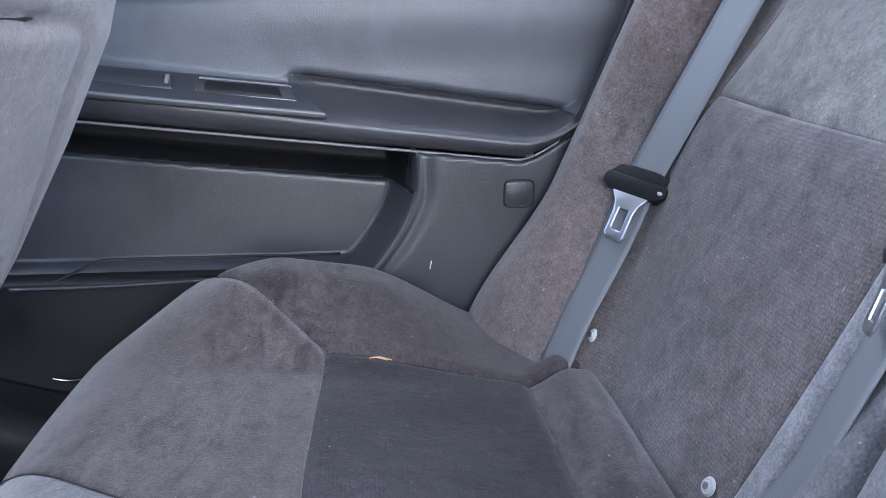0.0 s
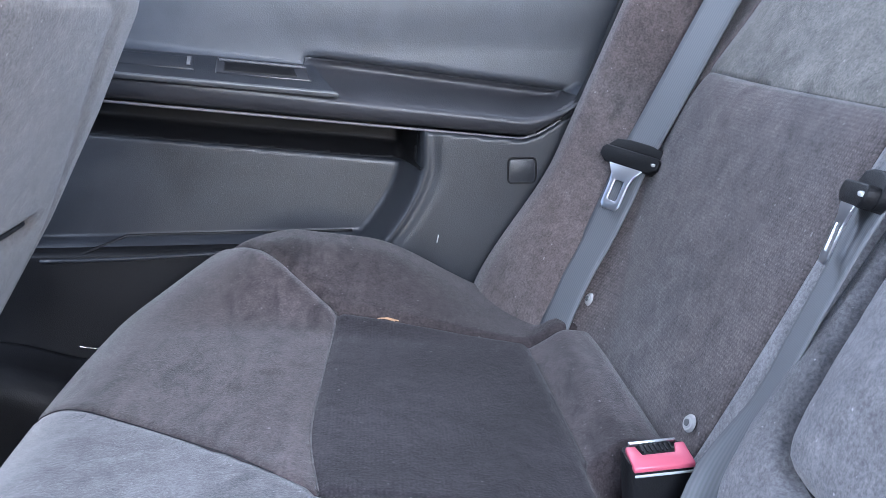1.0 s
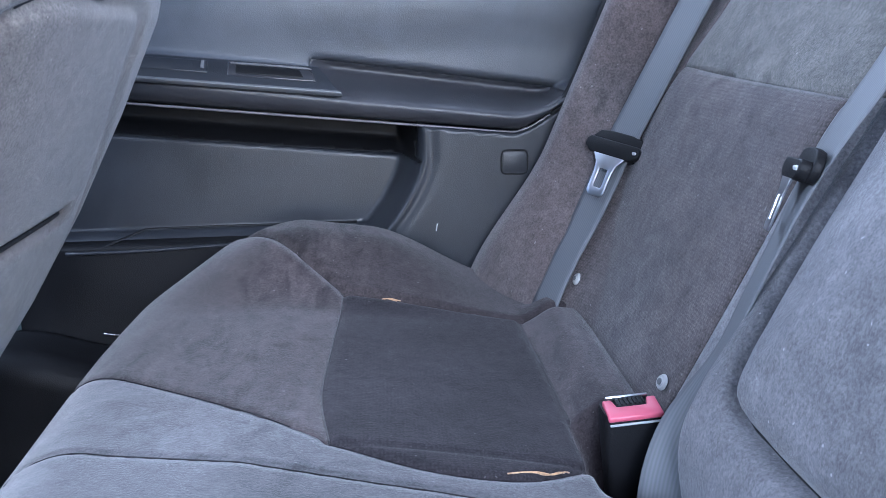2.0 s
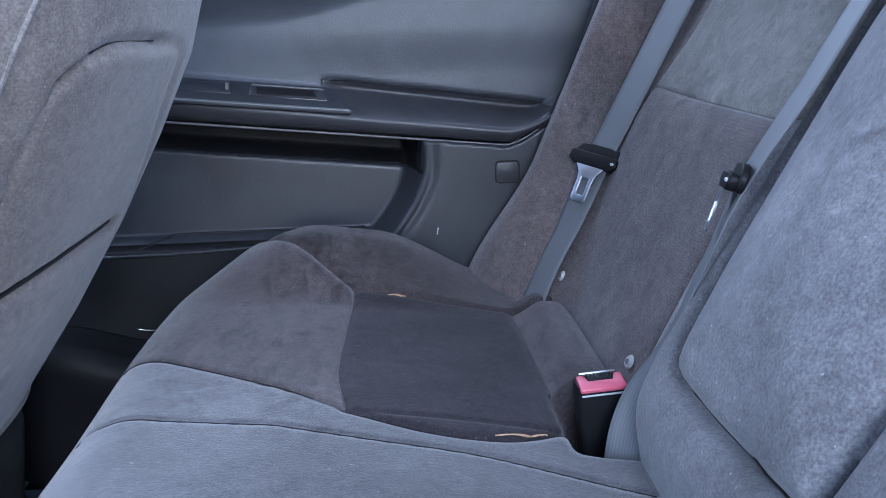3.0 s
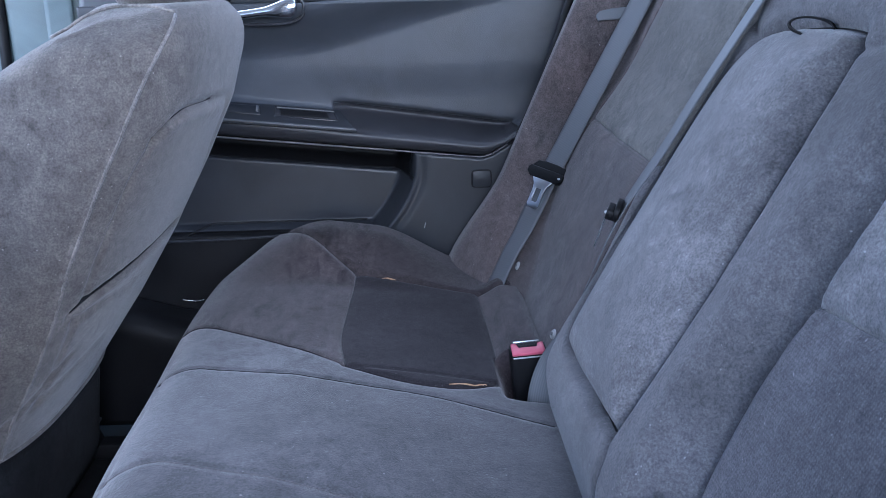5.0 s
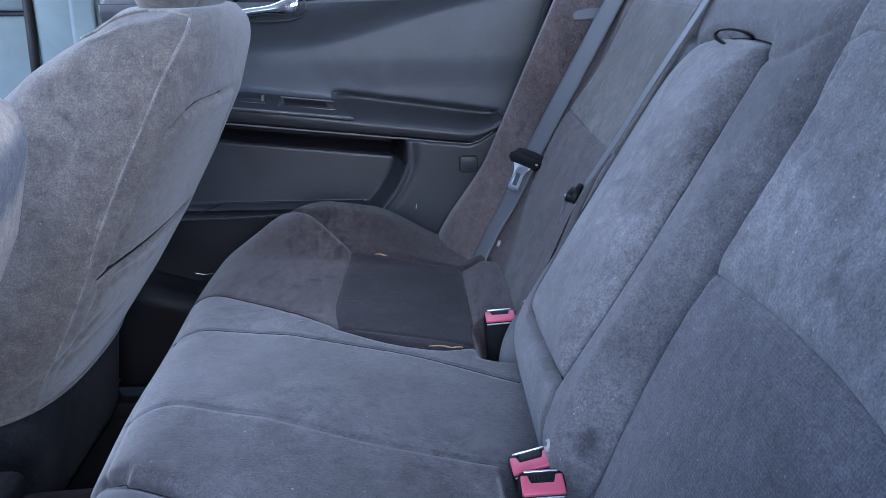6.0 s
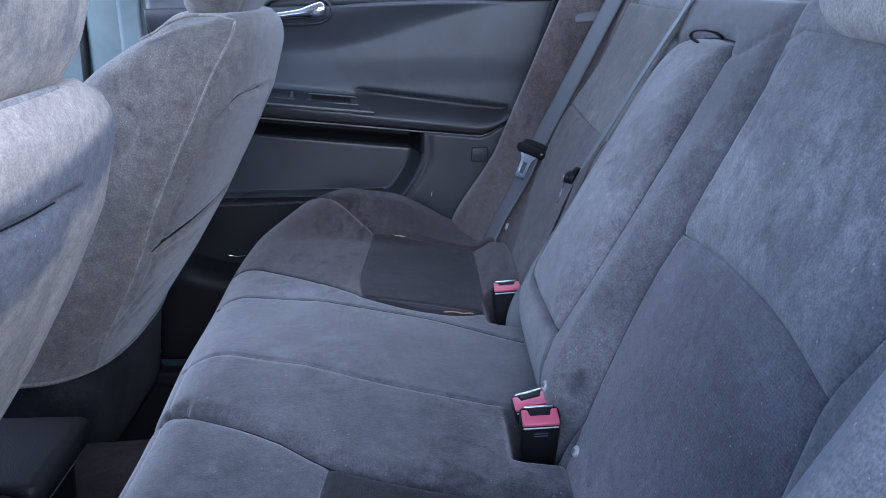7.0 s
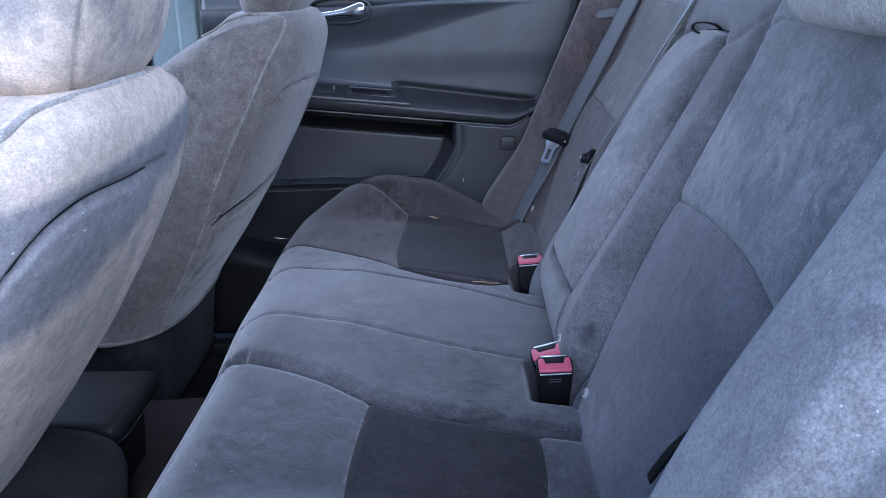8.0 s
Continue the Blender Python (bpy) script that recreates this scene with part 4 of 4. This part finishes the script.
gp = line3([on_back(0.888, 0.936, -0.004), on_back(0.884, 0.936, 0.006), on_back(0.872, 0.936, 0.013), on_back(0.855, 0.936, 0.017)], 4)
strap("guide_band", gp, [(-0.75, -0.55, 0.35)] * len(gp), 0.02, WEB, guide, "pale webbing band")

MIDDLE_LINE = [(0.458, 0.384, 1.03), (0.41, 0.385, 0.95), (0.365, 0.387, 0.875), (0.328, 0.388, 0.81), (0.286, 0.39, 0.742), (0.262, 0.396, 0.68), (0.241, 0.402, 0.62), (0.223, 0.405, 0.565), (0.206, 0.401, 0.51), (0.2, 0.396, 0.45)]
MIDDLE_TONGUE = (0.276, 0.392, 0.742)
middle = thing("middle_seat_belt", "grey webbing middle seat belt lying beside the armrest block", "seat belt", (0.2, 0.42, 0.5))
mp = line3(MIDDLE_LINE, 6)
mn = [Vector((-0.85, 0.17, 0.5)).lerp(Vector((-0.82, 0.3, 0.46)), float(ss(0.8, 0.68, p.z))).lerp(Vector((-0.42, -0.85, 0.15)), float(ss(0.62, 0.5, p.z))) for p in mp]
strap("strap", mp, mn, 0.046, WEB, middle, "ribbed grey webbing")
tongue(middle, Vector(MIDDLE_TONGUE), (-0.9, 0.3, 0.3), (-0.33, -0.02, -0.94), 0.75)


def buckle(at, turn, label, bars=False, group="belt buckles on the bench"):
    """A belt buckle: tapered black housing, red press button in the top, bright slot edge."""
    b = thing("belt_buckle", label, "belt buckle", (0, 0, 0), group)
    bm = bmesh.new()
    secs = [(-0.105, 0.016, 0.009), (-0.09, 0.0185, 0.0105), (-0.03, 0.0225, 0.0135), (-0.006, 0.0235, 0.0145), (0.0, 0.0228, 0.0138)]
    rings = []
    for z, hw, ht in secs:
        rings.append([bm.verts.new((hw * math.copysign(abs(math.cos(a)) ** 0.4, math.cos(a)), ht * math.copysign(abs(math.sin(a)) ** 0.4, math.sin(a)), z)) for a in np.linspace(0, math.tau, 32, endpoint=False)])
    for r, s in zip(rings, rings[1:]):
        for k in range(32):
            bm.faces.new((r[k], r[(k + 1) % 32], s[(k + 1) % 32], s[k]))
    bm.faces.new(rings[0][::-1]), bm.faces.new(rings[-1])
    soft_flat(part("housing", bm, DARK, b, "black plastic housing"))
    btn = bmesh.new()
    prof = [(-0.0215, -0.0158), (0.0215, -0.0158), (0.021, 0.006), (0.014, 0.006), (0.0115, -0.003), (-0.0115, -0.003), (-0.014, 0.006), (-0.021, 0.006)]
    tp, lw = [btn.verts.new((x, y, 0.004 - 0.14 * (0.006 - y))) for x, y in prof], [btn.verts.new((x, y, -0.0035)) for x, y in prof]
    btn.faces.new(tp), btn.faces.new(lw[::-1])
    for k in range(8):
        btn.faces.new((tp[k], lw[k], lw[(k + 1) % 8], tp[(k + 1) % 8]))
    bmesh.ops.recalc_face_normals(btn, faces=btn.faces[:])
    bmesh.ops.bevel(btn, geom=btn.edges[:], offset=0.0012, segments=2, profile=0.5, affect="EDGES")
    soft_flat(part("press_button", btn, RED, b, "red press button"))
    box("slot_plate", (0.034, 0.0025, 0.003), STEEL, b, (0, 0.0112, 0.002), bevel=0.0008, label="bright metal slot edge")
    slot = box("slot", (0.023, 0.011, 0.0022), DARK, b, (0, 0.0035, 0.0012), bevel=0.0005, label="black ribbed slot")
    for k in range(7):
        box("slot_rib", (0.0012, 0.009, 0.002), RUBBER, slot, (-0.0105 + k * 0.0035, 0.0035, 0.0026), bevel=0)
    box("button_edge", (0.041, 0.0012, 0.0018), PALE, b, (0, -0.0152, -0.0062), bevel=0.0004, label="pale line under the button")
    for z in (-0.016, -0.02) if bars else ():
        box("moulded_bar", (0.016, 0.0008, 0.0012), PANEL, b, (0, -0.0142, z), bevel=0, label="faint moulded bar")
    b.matrix_world = pose(*at, *turn)
    return b


buckle((0.188, 0.452, 0.546), (4, -3, 2), "black belt buckle with a red button in the cushion gap")
buckle((0.184, 0.084, 0.54), (4, -13, 4), "black belt buckle with a red button behind another buckle")
buckle((0.19, 0.043, 0.541), (14, -2, 1), "black belt buckle with a red button leaning towards the doorway", True)

# small pale snap studs along the foot of the back
def stud(at, label="white plastic snap stud on the seat back"):
    s = thing("snap_stud", label, "snap stud", at, "snap studs")
    bm = bmesh.new()
    for r, depth, z in ((0.0072, 0.0022, 0.0), (0.0045, 0.0014, 0.0012)):
        bmesh.ops.create_cone(bm, cap_ends=True, segments=24, radius1=r, radius2=r * 0.8, depth=depth, matrix=Matrix.Translation((0, 0, z)))
    bm.transform(Matrix.Translation(at) @ Vector((-0.9, -0.15, 0.4)).to_track_quat("Z", "Y").to_matrix().to_4x4())
    soft_flat(part("disc", bm, STUD, s))
    bm = bmesh.new()
    bmesh.ops.create_cone(bm, cap_ends=True, segments=16, radius1=0.003, radius2=0.0026, depth=0.001, matrix=Matrix.Translation((0, 0, 0.0022)))
    bm.transform(Matrix.Translation(at) @ Vector((-0.9, -0.15, 0.4)).to_track_quat("Z", "Y").to_matrix().to_4x4())
    soft_flat(part("centre", bm, SATIN, s, "grey stud centre"))


def on_block(y, z, out=0.002):
    p = [float(q) for q in block_shape(np.array(y), np.array(z))]
    return (p[0] - 0.92 * out, p[1], p[2] + 0.39 * out)


stud(on_back(0.769, 0.548, 0.0045))
stud(on_back(0.506, 0.538, 0.005))
stud(on_block(0.079, 0.56, 0.0005))
stud(on_back(-0.009, 0.522, 0.005))

# pull loop at the armrest's top
loop = thing("pull_loop", "black cloth pull loop at the top of the armrest", "pull loop", on_block(0.252, 0.945))
lc = Vector(on_block(0.238, 0.952, 0.012)) + Vector((0.006, 0, -0.008))
la = np.linspace(0, math.tau, 41)
lr = [Vector((0.016 * math.cos(a), -0.011 * math.cos(a), 0.008 * math.sin(a) - 0.002 * math.cos(a))) for a in la]
strap("loop_band", [lc + r for r in lr], [r.normalized() for r in lr], 0.009, RUBBER, loop, thick=0.0018)

# loose threads along the seat insert's seams
def on_cushion(u, v, out=0.002):
    p = [float(q) for q in cushion_shape(np.array(u), np.array(v))]
    return (p[0], p[1], p[2] + out)


for name, label, mat, spots in (("loose_thread", "tan frayed thread along the seat insert's seam", TAN, [(0.085, 0.402, 0.0), (0.094, 0.403, 0.0015), (0.105, 0.404, 0.002), (0.114, 0.404, 0.001), (0.124, 0.408, 0.002), (0.128, 0.411, 0.0)]),
                                ("loose_thread", "pale frayed thread on the far seam of the insert", TAN, [(-0.006, 0.759, -0.005), (0.0, 0.76, -0.0038), (0.006, 0.759, -0.0036), (0.012, 0.76, -0.005)])):
    t = thing(name, label, "thread", on_cushion(*spots[0][:2]), "loose threads")
    for k in range(2):
        tube("strand", line3([on_cushion(u + 0.004 * k, v + 0.0012 * k, o) for u, v, o in spots], 5), 0.0006, mat, t, sides=5)

# ---- console, floor and far clutter ----
console = thing("centre_console", "black centre console with a padded lid behind the front seats", "console", (-0.6, 0.195, FLOOR))
box("lid", (0.34, 0.19, 0.042), LEATHER, console, (-0.596, 0.18, 0.41), bevel=0.019, label="padded black leatherette lid", segments=4)
tube("lid_seam", line3([(-0.77, 0.0843, 0.402), (-0.6, 0.0843, 0.402), (-0.46, 0.0843, 0.402), (-0.437, 0.089, 0.402), (-0.4255, 0.105, 0.4), (-0.4255, 0.168, 0.4), (-0.4255, 0.23, 0.4)], 6), 0.0009, GLOSSY, console, "stitched seam of the lid")
box("console_body", (0.322, 0.145, 0.195), DARK, console, (-0.605, 0.168, 0.293), bevel=0.012, taper=0.9)
tunnel = thing("tunnel_carpet", "dark brown carpet over the floor tunnel", "carpet", (-0.3, 0.2, FLOOR), kind="structure")


def tunnel_shape(u, v):
    m = np.abs(v - 0.28)
    return u, v, FLOOR - 0.004 + 0.1 * (1 - ss(0.13, 0.24, m)) + 0.004 * bell(u, -0.4, 0.05)


sheet(tunnel, tunnel_shape, -1.0, -0.1, 0.0, 0.56, 0.012, ("tunnel_cover", BROWN, ""), thick=0.004)
track = thing("seat_track", "dark metal bracket of the passenger seat rail", "seat rail", (-0.55, 0.8, FLOOR))
box("rail", (0.5, 0.035, 0.03), DARK, track, (-0.66, 0.8, 0.225), bevel=0.004)
box("rail_bracket", (0.02, 0.03, 0.05), DARK, track, (-0.52, 0.8, 0.25), (0, -20, 0), bevel=0.004, label="worn grey metal bracket")
box("bracket_cap", (0.014, 0.02, 0.006), STEELDARK, track, (-0.51, 0.8, 0.277), (0, -20, 0), bevel=0.004, label="scuffed metal cap")

# far B-pillar belt and its trim lines
pb = thing("front_seat_belt", "grey seat belt on the pillar between the far doors", "seat belt", (-0.54, 0.985, 0.9))
fp = [Vector((-0.548, 0.983, 0.55)), Vector((-0.545, 0.983, 0.8)), Vector((-0.54, 0.983, 1.2))]
strap("strap", fp, [(0, -1, 0)] * 3, 0.047, TRIM, pb)
for x, mat, name, label in ((-0.648, RUBBER, "door_gap_seal", "black seal between the far doors"), (-0.505, RUBBER, "rear_door_seal", "black seal on the front edge of the rear door")):
    s = tube(name, [(x - 0.02, 0.995, 0.45), (x, 0.995, 0.9), (x + 0.01, 0.995, 1.3)], 0.009, mat, None)
    tagged(s, label, "seal", kind="structure")

# headrest of the near rear seat
head = thing("rear_headrest", "pale sun-faded velour rear headrest", "headrest", (0.42, -0.24, 0.985))


def head_shape(u, v):
    a = u / 0.12
    t = np.clip((v - 0.98) / 0.14, 0, 1)
    k = np.clip(1 - np.abs(2 * t - 1) ** 3, 0, 1) ** (1 / 2.6)
    c, s = np.cos(a), np.sin(a)
    ex, ey = np.sign(c) * np.abs(c) ** 0.7, np.sign(s) * np.abs(s) ** 0.5
    return 0.45 + 0.06 * ex * k + 0.4 * (t - 0.5) * 0.14, -0.235 + 0.16 * ey * (0.1 + 0.9 * k), 0.972 + 0.14 * t


sheet(head, head_shape, -0.12 * math.pi, 0.12 * math.pi, 0.98, 1.12, 0.008, ("pad", PALEVELOUR, ""), [], [Seam([(-0.2, 0.98), (-0.2, 1.12)], 0.003, 0.005)], thick=0, flip=False)

# latch strap at the near bolster
latch = thing("bolster_strap", "short black strap end at the near seat bolster", "strap", on_back(-0.29, 0.6, 0.0))
lq = line3([on_back(-0.277, 0.574, 0.004), on_back(-0.282, 0.588, 0.005), on_back(-0.289, 0.612, 0.004), on_back(-0.298, 0.634, 0.001), on_back(-0.31, 0.66, -0.004)], 5)
strap("strap_end", lq, [(-0.85, -0.2, 0.4)] * len(lq), 0.01, RUBBER, latch, thick=0.003)
